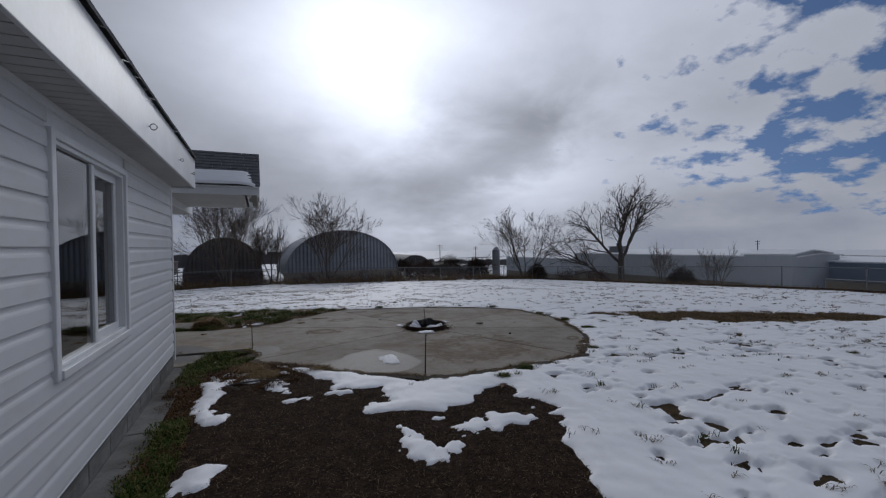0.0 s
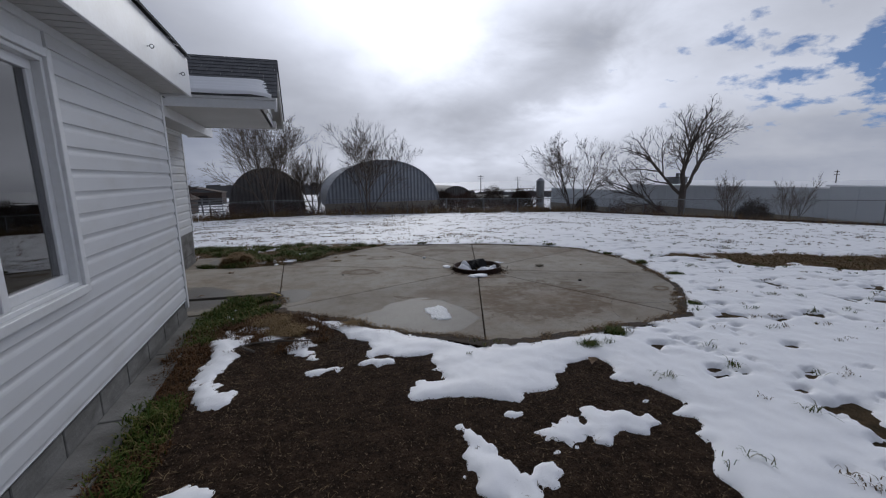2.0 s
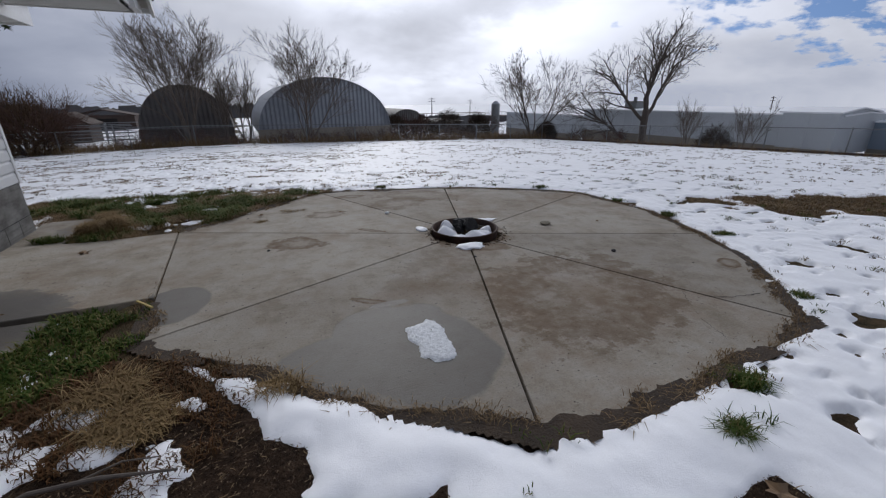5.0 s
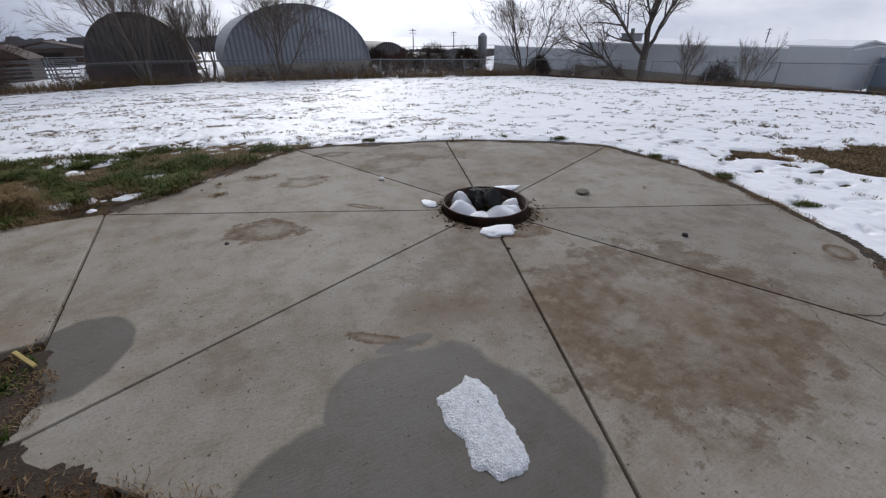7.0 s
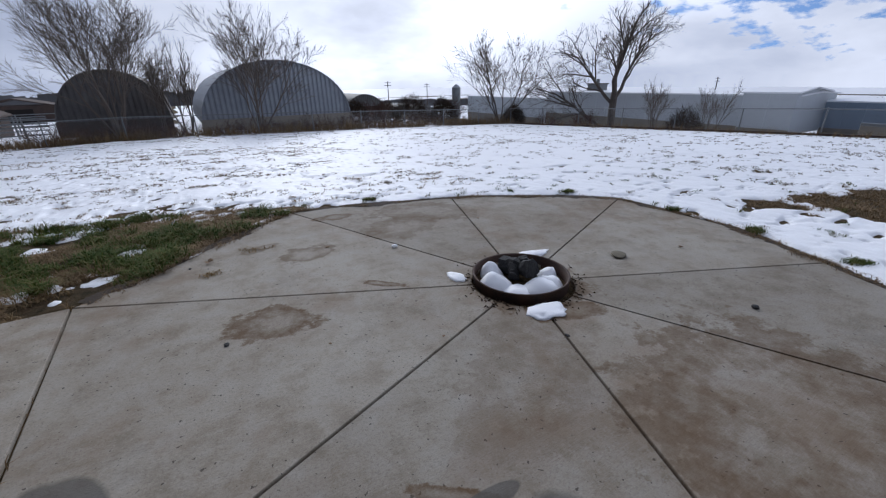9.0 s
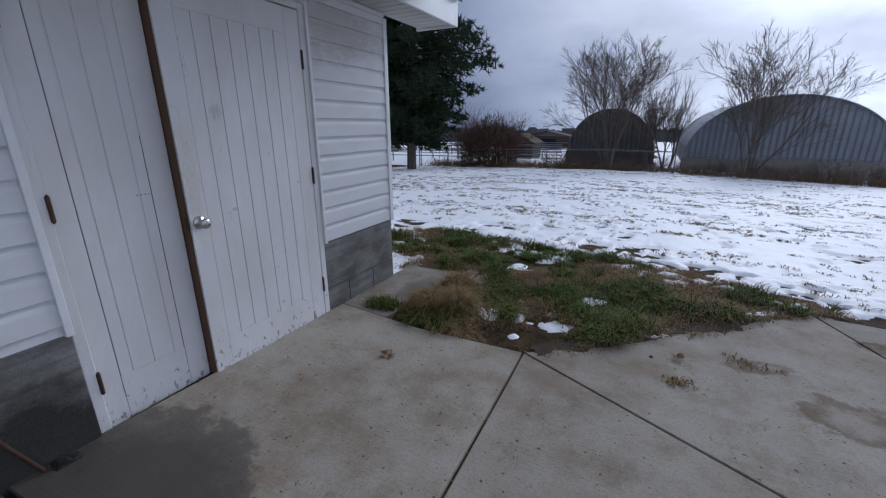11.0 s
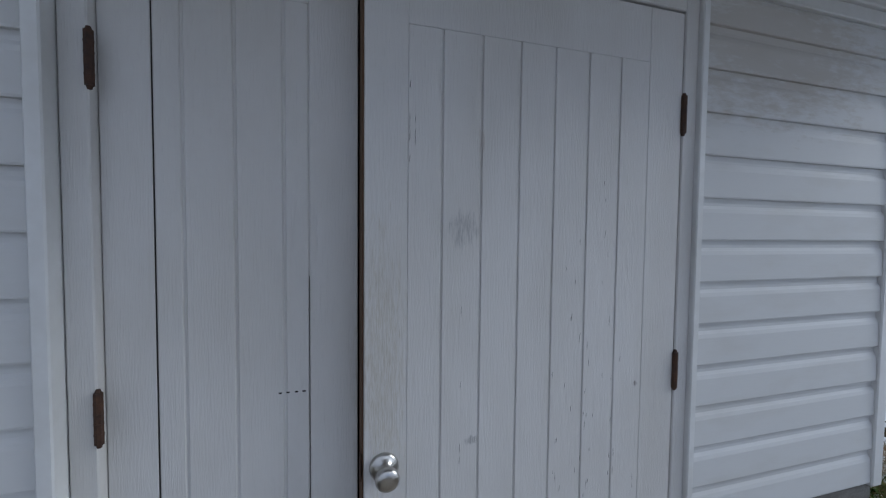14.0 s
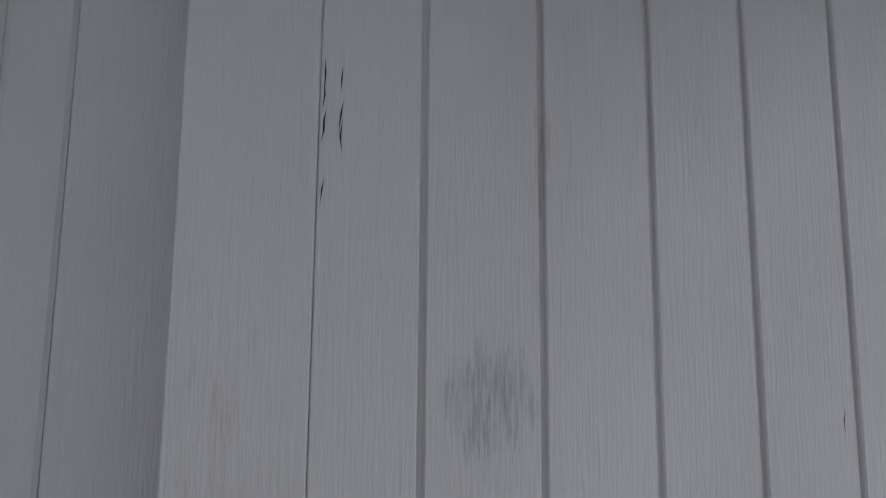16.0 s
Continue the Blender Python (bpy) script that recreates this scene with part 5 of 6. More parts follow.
for k, bx in enumerate((3.2, 4.6, 6.4, 8.0, 9.7, 11.4, 13.2, 15.6, 17.6, -4.6, -3.0, -1.0, 0.6)):
    bare_tree("brush", bx, 32.3 + 0.3 * (k % 3), 1.15 + 0.3 * (k % 2), 12, 0.9, 0.1, 2, 170 + k, 0.018, "low tangled red-brown brush behind the fence", "bush", 1.2, M_REDTWIG, M_REDTWIG, (5, 6))
def twig_mound(x, y, radius, height, seed, n=15000, kind="rounded_tree", label="broad rounded brown leafless tree beyond the fence", category="tree", mat=M_MOUND, size=1.0):
    """Broad brown tree or bush, its crown a dense mound of fine twigs."""
    rng = np.random.RandomState(seed)
    tree = holder(kind, (x, y, land_at(x, y)))
    tagged(tree, label, category)
    limbs = bmesh.new()
    for k in range(9):
        a = k * 0.7
        tube(limbs, [(0.2 * math.cos(a), 0.2 * math.sin(a), -0.2), (radius * 0.3 * math.cos(a), radius * 0.3 * math.sin(a), height * 0.4), (radius * 0.7 * math.cos(a), radius * 0.7 * math.sin(a), height * (0.6 + 0.05 * (k % 4)))], [0.03 * radius, 0.02 * radius, 0.01 * radius], 5)
    part("trunk", limbs, M_BARK, tree)
    d = rng.normal(0, 1, (n, 3))
    d /= np.linalg.norm(d, axis=1)[:, None]
    d[:, 2] = np.abs(d[:, 2])
    lump = 1 + 0.22 * wave_noise(d[:, 0] * 3 + seed, d[:, 1] * 3 + d[:, 2] * 2, 1.3, 60 + seed)
    p = d * (lump * rng.uniform(0.45, 1.0, n) ** 0.6)[:, None] * [radius, radius, height]
    w = d * [1, 1, 1.3] + rng.normal(0, 0.55, (n, 3))
    w *= (size * rng.uniform(0.3, 0.8, n) / np.linalg.norm(w, axis=1))[:, None]
    side = np.cross(w, rng.normal(0, 1, (n, 3)))
    side *= (0.022 * size ** 0.5 / np.linalg.norm(side, axis=1))[:, None]
    v = np.stack([p - side, p + side, p + w], 1).reshape(-1, 3)
    raw_part("crown", v.tolist(), (np.arange(n)[:, None] * 3 + [0, 1, 2]).tolist(), mat, tree)


for k, (bx, by, br, bh) in enumerate(((12.4, 36.5, 1.1, 1.7), (15.4, 37.5, 1.3, 1.6), (18.0, 38.0, 1.5, 2.1), (20.6, 37.0, 1.2, 1.8), (25.4, 33.4, 0.9, 1.4), (28.6, 20.4, 1.2, 2.1))):
    twig_mound(bx, by, br, bh, 10 + k, 3000, "shrub", "dense dark brown leafless shrub behind the fence", "bush", M_SHRUB, 0.6)
twig_mound(-9.3, 32.8, 2.0, 3.1, 21, 5000, "red_bush", "dense red-brown bush against the back fence", "bush", M_MOUND, 0.7)
twig_mound(44.0, 9.3, 4.2, 5.0, 5)
twig_mound(48.0, 3.5, 5.0, 5.6, 6)


def pine(x, y, height, radius):
    rng = random.Random(77)
    tree = holder("pine_tree", (x, y, land_at(x, y)))
    tagged(tree, "tall dark green pine with ragged drooping branches", "tree")
    part("trunk", tube(bmesh.new(), [(0, 0, -0.1), (0.1, 0, height * 0.5), (0, 0, height)], [0.28, 0.17, 0.03], 8), M_BARK, tree)
    limbs, verts, faces = bmesh.new(), [], []
    for k in range(170):
        h = 1.5 + (height - 2.0) * (k / 170)
        a = k * 2.399 + rng.uniform(-0.3, 0.3)
        reach = radius * min(0.42 + 1.55 * h / height, 1.45 * (1 - (h / height) ** 1.8)) * rng.uniform(0.55, 1.2) + 0.3
        tip = Vector((math.cos(a) * reach, math.sin(a) * reach, h + reach * rng.uniform(-0.12, 0.22)))
        mid = Vector((math.cos(a) * reach * 0.5, math.sin(a) * reach * 0.5, h - 0.1))
        tube(limbs, [(0, 0, h), mid, tip], [0.05, 0.035, 0.012], 4)
        for c in range(70):
            s = rng.uniform(0.25, 1.05)
            p = Vector((0, 0, h)).lerp(mid, min(1, s * 2)) if s < 0.5 else mid.lerp(tip, (s - 0.5) * 2)
            p += Vector((rng.gauss(0, 0.24), rng.gauss(0, 0.24), rng.gauss(0, 0.16)))
            for b in range(9):
                d = Vector((rng.uniform(-1, 1), rng.uniform(-1, 1), rng.uniform(-0.5, 0.9))).normalized() * rng.uniform(0.18, 0.42)
                w = d.orthogonal().normalized() * 0.035
                i = len(verts)
                verts += [p - w, p + w, p + d]
                faces.append((i, i + 1, i + 2))
    part("branchwork", limbs, M_BARK, tree)
    raw_part("crown", verts, faces, M_PINE, tree)


pine(-11.9, 27.0, 13.5, 3.7)


def quonset(x, y, width, height, depth, mat, end_mat, label):
    """Arched shed with a corrugated end wall, facing -y."""
    z = land_at(x, y) + 0.52
    shed = holder("arched_shed", (x, y, z))
    tagged(shed, label, "shed")

    def rim(a, grow_by=0.0):
        return ((width / 2 + grow_by) * math.cos(a), (height + grow_by) * math.sin(a) ** 0.92 if math.sin(a) > 0 else 0)
    # corrugated end wall: upright sheets with ribs, cut to the arch
    n = int(width / 0.075)
    verts, faces = [], []
    for k in range(n + 1):
        u = -width / 2 + 0.02 + (width - 0.04) * k / n
        top = height * math.sqrt(max(0.0, 1 - (2 * u / width) ** 2)) ** 0.92
        off = (-0.035, -0.035, 0.0, 0.0)[k % 4] if k % 4 else -0.045
        verts += [(u, off, -0.6), (u, off, top)]
    for k in range(n):
        a = 2 * k
        faces.append((a, a + 2, a + 3, a + 1))
    raw_part("end_wall", verts, faces, end_mat, shed)
    bm = bmesh.new()
    arc = [math.pi * k / 28 for k in range(29)]
    rows = []
    for yy, g in ((-0.14, 0.0), (-0.14, 0.06), (depth, 0.06)):
        rows.append([bm.verts.new((rim(a, g)[0], yy, rim(a, g)[1])) for a in arc])
    for a, b in zip(rows, rows[1:]):
        for k in range(28):
            bm.faces.new((a[k], a[k + 1], b[k + 1], b[k]))
    part("shell", bm, mat, shed)
    bm = bmesh.new()
    box(bm, -width / 2 - 0.1, width / 2 + 0.1, -0.20, -0.06, -1.1, 0.30)
    part("footing", bm, M_BEIGE if end_mat == M_TIN else M_BARN, shed)


quonset(6.95, 36.0, 9.6, 3.75, 14, M_TIN, M_TIN, "silver corrugated arched shed behind the yard")
quonset(-2.35, 38.0, 5.6, 3.1, 12, M_DARKTIN, M_DARKTIN, "dark weathered arched shed behind bare trees")


def fence_line(a, b, spacing, label, height=1.15):
    """Chain-link fence: posts, rails, woven wire."""
    a, b = Vector(a), Vector(b)
    span = (b - a).length
    d = (b - a).normalized()
    fence = holder("chain_link_fence", (a.x, a.y, land_at(a.x, a.y)))
    tagged(fence, label, "fence")
    inv = Matrix.Translation(fence.location).inverted()
    n = max(1, round(span / spacing))
    foot = lambda s: Vector((a.x + d.x * s, a.y + d.y * s, land_at(a.x + d.x * s, a.y + d.y * s)))
    for k in range(n + 1):
        p = foot(span * k / n)
        ob = part("post", tube(bmesh.new(), [p - Vector((0, 0, 0.2)), p + Vector((0, 0, height + 0.03)), p + Vector((0, 0, height + 0.06))], [0.03, 0.03, 0.012], 6), M_GALV, fence)
        ob.matrix_parent_inverse = inv
        if k < n:
            q = foot(span * (k + 1) / n)
            ob = part("top_rail", tube(bmesh.new(), [p + Vector((0, 0, height)), q + Vector((0, 0, height))], [0.021, 0.021], 6), M_GALV, fence)
            ob.matrix_parent_inverse = inv
    verts, faces = [], []
    step = 0.11
    for k in range(int(span / step)):
        for s in (1, -1):
            s0, s1 = k * step, k * step + s * height
            if s1 < 0 or s1 > span:
                continue
            p, q = foot(s0) + Vector((0, 0, 0.02)), foot(s1) + Vector((0, 0, height - 0.02))
            w = Vector((d.x, d.y, 0)) * 0.004
            i = len(verts)
            verts += [p - w, p + w, q + w, q - w]
            faces.append((i, i + 1, i + 2, i + 3))
    ob = raw_part("woven_wire", verts, faces, M_GALV, fence)
    ob.matrix_parent_inverse = inv
    ob["kind"] = "stuff"


fence_line((23.4, 31.4, 0), (-14, 31.8, 0), 3.0, "chain-link fence with galvanised posts along the back")
fence_line((23.4, 31.4, 0), (25.6, 6.0, 0), 3.0, "chain-link fence with galvanised posts along the side")
fence_line((25.6, 6.0, 0), (26.2, -6.0, 0), 3.0, "chain-link fence with galvanised posts along the side")


def kerb():
    bm = bmesh.new()
    for k in range(20):
        a, b = (23.2 + 0.11 * k, 31.0 - 1.27 * k), (23.2 + 0.11 * (k + 1), 31.0 - 1.27 * (k + 1))
        z0, z1 = land_at(*a), land_at(*b)
        v = [bm.verts.new(p) for p in ((a[0], a[1], z0 - 0.1), (a[0] + 0.12, a[1], z0 - 0.1), (a[0] + 0.12, a[1], z0 + 0.12), (a[0], a[1], z0 + 0.12),
                                       (b[0], b[1], z1 - 0.1), (b[0] + 0.12, b[1], z1 - 0.1), (b[0] + 0.12, b[1], z1 + 0.12), (b[0], b[1], z1 + 0.12))]
        for q in ((0, 1, 2, 3), (7, 6, 5, 4), (0, 4, 5, 1), (1, 5, 6, 2), (2, 6, 7, 3), (3, 7, 4, 0)):
            bm.faces.new([v[i] for i in q])
    ob = part("edging", bm, M_BARN)
    tagged(ob, "dark timber edging under the side fence", "edging", kind="structure")


kerb()


def warehouse(name, x0, x1, y0, y1, z0, wall_h, ridge_h, mat, label):
    """Long metal building, ridge along y."""
    b = holder(name, ((x0 + x1) / 2, (y0 + y1) / 2, z0))
    tagged(b, label, "building")
    w, l = (x1 - x0) / 2, (y1 - y0) / 2
    prof = [(-w, 0), (w, 0), (w, wall_h), (0, ridge_h), (-w, wall_h)]
    part("wall", prism(bmesh.new(), prof, lambda k, u, v: (u, (-l, l)[k], v)), mat, b)
    for s in (-1, 1):
        bm = prism(bmesh.new(), [(s * (w + 0.25), wall_h - 0.04), (0, ridge_h + 0.03), (0, ridge_h + 0.13), (s * (w + 0.25), wall_h + 0.06)], lambda k, u, v: (u, (-l - 0.2, l + 0.2)[k], v))
        part("roof", bm, M_SNOW, b, "snow-dusted metal roof")
    n = int(2 * l / 1.2)
    for k in range(n + 1):
        yy = -l + 2 * l * k / n
        boxed("wall_rib", -w - 0.035, -w, yy - 0.04, yy + 0.04, 0, wall_h - 0.05, mat, b)
    boxed("wall_base", -w - 0.05, -w + 0.02, -l, l, -2.2, 0.35, M_BEIGE, b)
    return b


warehouse("warehouse", 40.0, 47.0, 18.6, 44.0, -2.75, 2.75, 2.86, M_PALEWALL, "long pale metal warehouse beyond the side fence")
warehouse("warehouse", 41.0, 47.0, 45.5, 62.5, -3.6, 2.75, 2.95, M_PALEWALL, "low pale metal building behind the corner tree")
warehouse("warehouse", 39.2, 45.0, 18.5, 22.0, -2.75, 2.95, 3.2, M_PALEWALL, "taller pale end block of the long warehouse")
warehouse("warehouse", 45.0, 52.0, 10.0, 18.5, -2.9, 2.35, 2.42, M_BLUEWALL, "low blue-grey metal building beside the warehouse")
warehouse("warehouse", 56.0, 64.0, 4.0, 12.0, -3.2, 2.6, 3.0, M_BEIGE, "low beige building far beyond the fence")
warehouse("greenhouse", 16.0, 34.0, 88.0, 120.0, -3.6, 2.2, 2.7, M_BEIGE, "distant low building with a snowy roof")
for gx, gy in ((24, 64), (31, 66), (37, 70)):
    quonset(gx, gy, 5.0, 1.9, 12, M_DARKTIN, M_DARKTIN, "small distant arched greenhouse behind bushes")


def roof_things():
    unit = holder("rooftop_unit", (42.0, 38.4, 0.06))
    tagged(unit, "grey ventilation box standing on the warehouse roof", "vent")
    boxed("case", -0.7, 0.7, -0.8, 0.8, 0, 0.75, M_GALV, unit, 0.03)
    boxed("hood", -0.8, 0.8, -0.9, 0.9, 0.75, 0.85, M_DARKTIN, unit, 0.02)
    boxed("pipe", -0.15, 0.15, -0.15, 0.15, 0.85, 1.3, M_GALV, unit, 0.03)
    silo = holder("silo", (40.0, 64.5, land_at(40.0, 64.5)))
    tagged(silo, "small grey feed silo beyond the warehouses", "silo")
    top = 0.9 - silo.location.z
    part("drum", tube(bmesh.new(), [(0, 0, -0.2), (0, 0, top - 0.5)], [0.7, 0.7], 16), M_GALV, silo)
    part("cap", tube(bmesh.new(), [(0, 0, top - 0.5), (0, 0, top - 0.1), (0, 0, top)], [0.75, 0.3, 0.1], 16), M_TIN, silo)


roof_things()


def side_wall():
    wall = holder("low_wall", (28.6, 4, land_at(28.6, 4)))
    tagged(wall, "long low beige wall with a pale top rail", "wall")
    for k in range(10):
        a = -16 + k * 2.4
        boxed("wall_panel", -0.08, 0.08, a + 0.01, a + 2.39, -0.3, 1.25, M_BEIGE, wall, 0.01)
        boxed("top_rail", -0.12, 0.12, a, a + 2.4, 1.25, 1.38, M_GALV, wall, 0.02)


side_wall()


def barn(x, y, w, l, h, label):
    z = land_at(x, y)
    b = holder("wooden_shed", (x, y, z))
    tagged(b, label, "shed")
    part("wall", box(bmesh.new(), -w / 2, w / 2, -l / 2, l / 2, -0.2, h), M_BARN, b)
    part("roof", prism(bmesh.new(), [(-w / 2 - 0.2, h - 0.1), (0, h + 0.7), (w / 2 + 0.2, h - 0.1), (w / 2 + 0.2, h), (0, h + 0.82), (-w / 2 - 0.2, h)], lambda k, u, v: (u, (-l / 2 - 0.2, l / 2 + 0.2)[k], v)), M_BARN, b)
    # no opening: a near-black panel paints the doorway's dark inside
    boxed("doorway", -w * 0.12, w * 0.22, -l / 2 - 0.03, -l / 2 + 0.01, 0, h * 0.8, M_DARK, b)


barn(-10.3, 44.0, 2.6, 3.0, 1.4, "small weathered wooden shed behind a red bush")
barn(-15.0, 75.0, 7.0, 4.0, 2.0, "distant weathered wooden shed in a snowy field")
barn(-7.0, 92.0, 6.0, 4.0, 1.9, "distant weathered wooden shed in a snowy field")


def pipe_rails():
    for k, (ya, xa, xb) in enumerate(((35.0, -26, -5.0), (40.0, -30, -6.0), (47.0, -34, -5.5))):
        rail = holder("corral_fence", (xa, ya, land_at(xa, ya)))
        tagged(rail, "pale pipe corral fence in a snowy paddock", "fence", group="corral fences")
        n = int((xb - xa) / 2.5)
        for i in range(n + 1):
            x = i * 2.5
            zz = land_at(xa + x, ya) - rail.location.z
            part("post", tube(bmesh.new(), [(x, 0, zz - 0.1), (x, 0, zz + 1.35)], [0.05, 0.05], 5), M_GALV, rail)
        for h in (0.45, 0.85, 1.25):
            z1 = land_at(xb, ya) - rail.location.z
            part("rail", tube(bmesh.new(), [(0, 0, h), (xb - xa, 0, h + z1)], [0.035, 0.035], 5), M_GALV, rail)


pipe_rails()


def far_trees():
    """Woods on the horizon: one ragged band of twiggy clumps."""
    rng = random.Random(8)
    verts, faces = [], []
    for k in range(900):
        a = rng.uniform(-75, 95)
        d = rng.uniform(190, 330)
        x, y = d * math.sin(radians(a)), d * math.cos(radians(a))
        h = rng.uniform(3, 8) * (1.0 if a < 5 else 0.4)
        z = land_at(x, y) - 0.3
        for b in range(7):
            px, w = x + rng.uniform(-5, 5), rng.uniform(1.5, 4.0)
            i = len(verts)
            verts += [(px - w, y, z), (px + w, y, z), (px + w * rng.uniform(0.1, 0.8), y + 0.5, z + h * rng.uniform(0.6, 1)), (px - w * rng.uniform(0.1, 0.8), y + 0.5, z + h * rng.uniform(0.5, 1))]
            faces.append((i, i + 1, i + 2, i + 3))
    ob = raw_part("far_woods", verts, faces, M_FAR)
    tagged(ob, "low woods along the horizon, haze painted into their grey", "woods", kind="stuff")
    for a, d in ((24, 150), (29, 180), (62, 160)):
        x, y = d * math.sin(radians(a)), d * math.cos(radians(a))
        pole = holder("utility_pole", (x, y, land_at(x, y)))
        tagged(pole, "distant wooden utility pole with cross arms", "pole", group="utility poles")
        part("pole", tube(bmesh.new(), [(0, 0, 0), (0, 0, 9)], [0.18, 0.12], 6), M_BARK, pole)
        for h in (8.5, 7.7):
            boxed("cross_arm", -1.2, 1.2, -0.06, 0.06, h, h + 0.14, M_BARK, pole)


far_trees()


# ---------------------------------------------------------------- plants and litter
def blades(name, points, mat, label, category, count, size, lean, width=0.004, seed=1):
    """Tufts of blades at the given points, one mesh."""
    rng = np.random.RandomState(seed)
    n = len(points)
    base = np.repeat(points, count, 0) + np.c_[rng.normal(0, 0.018, (n * count, 2)), np.zeros(n * count)]
    m = len(base)
    ang = rng.rand(m) * 2 * np.pi
    h = size * (0.45 + 0.8 * rng.rand(m)) * np.repeat((0.6 + 0.7 * rng.rand(n)) * (0.85 + 0.75 * wave_noise(points[:, 0], points[:, 1], 3.2, 98, 3)), count)
    off = lean * h * (0.3 + rng.rand(m))
    d = np.c_[np.cos(ang), np.sin(ang)]
    s = np.c_[-d[:, 1], d[:, 0]] * width
    z = base[:, 2]
    mid = base[:, :2] + d * (off * 0.35)[:, None]
    tip = base[:, :2] + d * off[:, None]
    v = np.stack([np.c_[base[:, :2] - s, z - 0.01], np.c_[base[:, :2] + s, z - 0.01], np.c_[mid + s * 0.8, z + h * 0.6], np.c_[mid - s * 0.8, z + h * 0.6], np.c_[tip, z + h * (1 - 0.25 * lean)]], 1).reshape(-1, 3)
    i = np.arange(m)[:, None] * 5
    quads = (i + [0, 1, 2, 3]).tolist()
    tris = (i + [3, 2, 4]).tolist()
    ob = raw_part(name, v.tolist(), quads + tris, mat)
    tagged(ob, label, category, kind="stuff")
    return ob


def scatter(n, x0, x1, y0, y1, seed, keep, lift=0.0):
    rng = np.random.RandomState(seed)
    x, y = rng.uniform(x0, x1, n), rng.uniform(y0, y1, n)
    ok = keep(x, y, rng) & (inside(x, y, OUTLINE) > 0.01) & (inside(x, y, WALK) > 0.0) & ~((x < -0.78) & (y < 6.2)) & ~((x < -1.36) & (y < 9.4))
    x, y = x[ok], y[ok]
    return np.c_[x, y, land(x, y) + bumps(x, y) + lift]


def plants():
    weeds = lambda x, y: inside(x, y, WEEDS)
    verge = lambda x, y: inside(x, y, VERGE)
    rng = np.random.RandomState(51)
    cx, cy = rng.uniform(-2.3, 2.0, 150), rng.uniform(8.5, 11.3, 150)
    who = rng.randint(0, 150, 9000)
    rad = rng.uniform(0.05, 0.30, 150)[who] * rng.uniform(0.5, 1.0, 9000)
    gx, gy = cx[who] + rng.normal(0, 0.5, 9000) * rad, cy[who] + rng.normal(0, 0.5, 9000) * rad
    ok = (weeds(gx, gy) < 0.12 + 0.2 * wave_noise(gx, gy, 3.0, 49)) & (wave_noise(gx, gy, 1.9, 41, 3) > -0.03) & (inside(gx, gy, OUTLINE) > 0.0) & (inside(gx, gy, WALK) > 0.0) & ~((gx < -1.36) & (gy < 9.4))
    gx, gy = gx[ok], gy[ok]
    pts = np.c_[gx, gy, land(gx, gy) + bumps(gx, gy)]
    blades("green_grass", pts, M_GRASS, "clumps of green winter grass by the patio", "grass", 8, 0.11, 1.3, 0.004, 1)
    pts = scatter(14000, -2.4, 2.2, 8.4, 11.4, 2, lambda x, y, r: (weeds(x, y) < 0.25) & (wave_noise(x, y, 1.7, 42) > -0.12))
    blades("dead_grass", pts, M_STRAW, "tangled brown dead grass by the patio", "grass", 7, 0.062, 2.0, 0.0028, 2)
    pts = scatter(2600, -2.4, 2.2, 8.4, 11.4, 22, lambda x, y, r: (weeds(x, y) < 0.1) & (wave_noise(x, y, 2.6, 50) > 0.08))
    blades("dry_grass", pts, M_DRY, "straw-yellow grass clumps among the weeds", "grass", 8, 0.075, 1.6, 0.003, 22)
    pts = scatter(7500, -0.9, 0.2, 2.0, 6.9, 3, lambda x, y, r: (verge(x, y) < 0.05) & (wave_noise(x, y, 1.9, 43, 2) > np.where(y > 5.2, -0.45, -0.10)))
    blades("green_weeds", pts, M_GRASS, "low green weeds beside the concrete walk", "weeds", 7, 0.060, 1.0, 0.0045, 3)
    pts = scatter(5200, -0.9, 0.2, 2.0, 5.6, 53, lambda x, y, r: (verge(x, y) < 0.07) & (wave_noise(x, y, 1.9, 43, 2) < 0.08))
    blades("rust_weeds", pts, M_RUST, "rust-brown dead weeds along the house strip", "weeds", 6, 0.05, 1.6, 0.004, 53)
    # a dry tussock and small clumps on the slab's edge
    rng = np.random.RandomState(34)
    for k, (mx, my, mr) in enumerate(((-0.82, 8.90, 0.12), (-0.76, 9.36, 0.13), (-0.62, 9.02, 0.09))):
        px, py = mx + rng.normal(0, mr * 0.55, 420), my + rng.normal(0, mr * 0.5, 420)
        dome = 0.09 * np.clip(1 - ((px - mx) ** 2 + (py - my) ** 2) / mr ** 2, 0, 1)
        blades("dry_tussock", np.c_[px, py, land(px, py) + dome], M_DRY, "dry yellow grass tussock spilling over the walk", "grass", 9, 0.10, 1.5, 0.0022, 40 + k)
    rng = np.random.RandomState(33)
    px, py = -1.12 + rng.normal(0, 0.05, 120), 8.80 + rng.normal(0, 0.04, 120)
    blades("joint_tuft", np.c_[px, py, land(px, py) + 0.01], M_GRASS, "small green grass tuft at a slab joint", "grass", 8, 0.075, 1.3, 0.0035, 14)
    # bundles of dead straw blown onto the slabs
    rng = np.random.RandomState(36)
    for k, (mx, my, mr) in enumerate(((1.30, 9.20, 0.07), (0.89, 8.77, 0.035))):
        px, py = mx + rng.normal(0, mr, 26), my + rng.normal(0, mr * 0.5, 26)
        blades("straw_bundle", np.c_[px, py, land(px, py) + 0.010], M_DRY, "loose tan straw bundle lying on the concrete", "straw", 3, 0.010, 9.0, 0.0030, 60 + k)
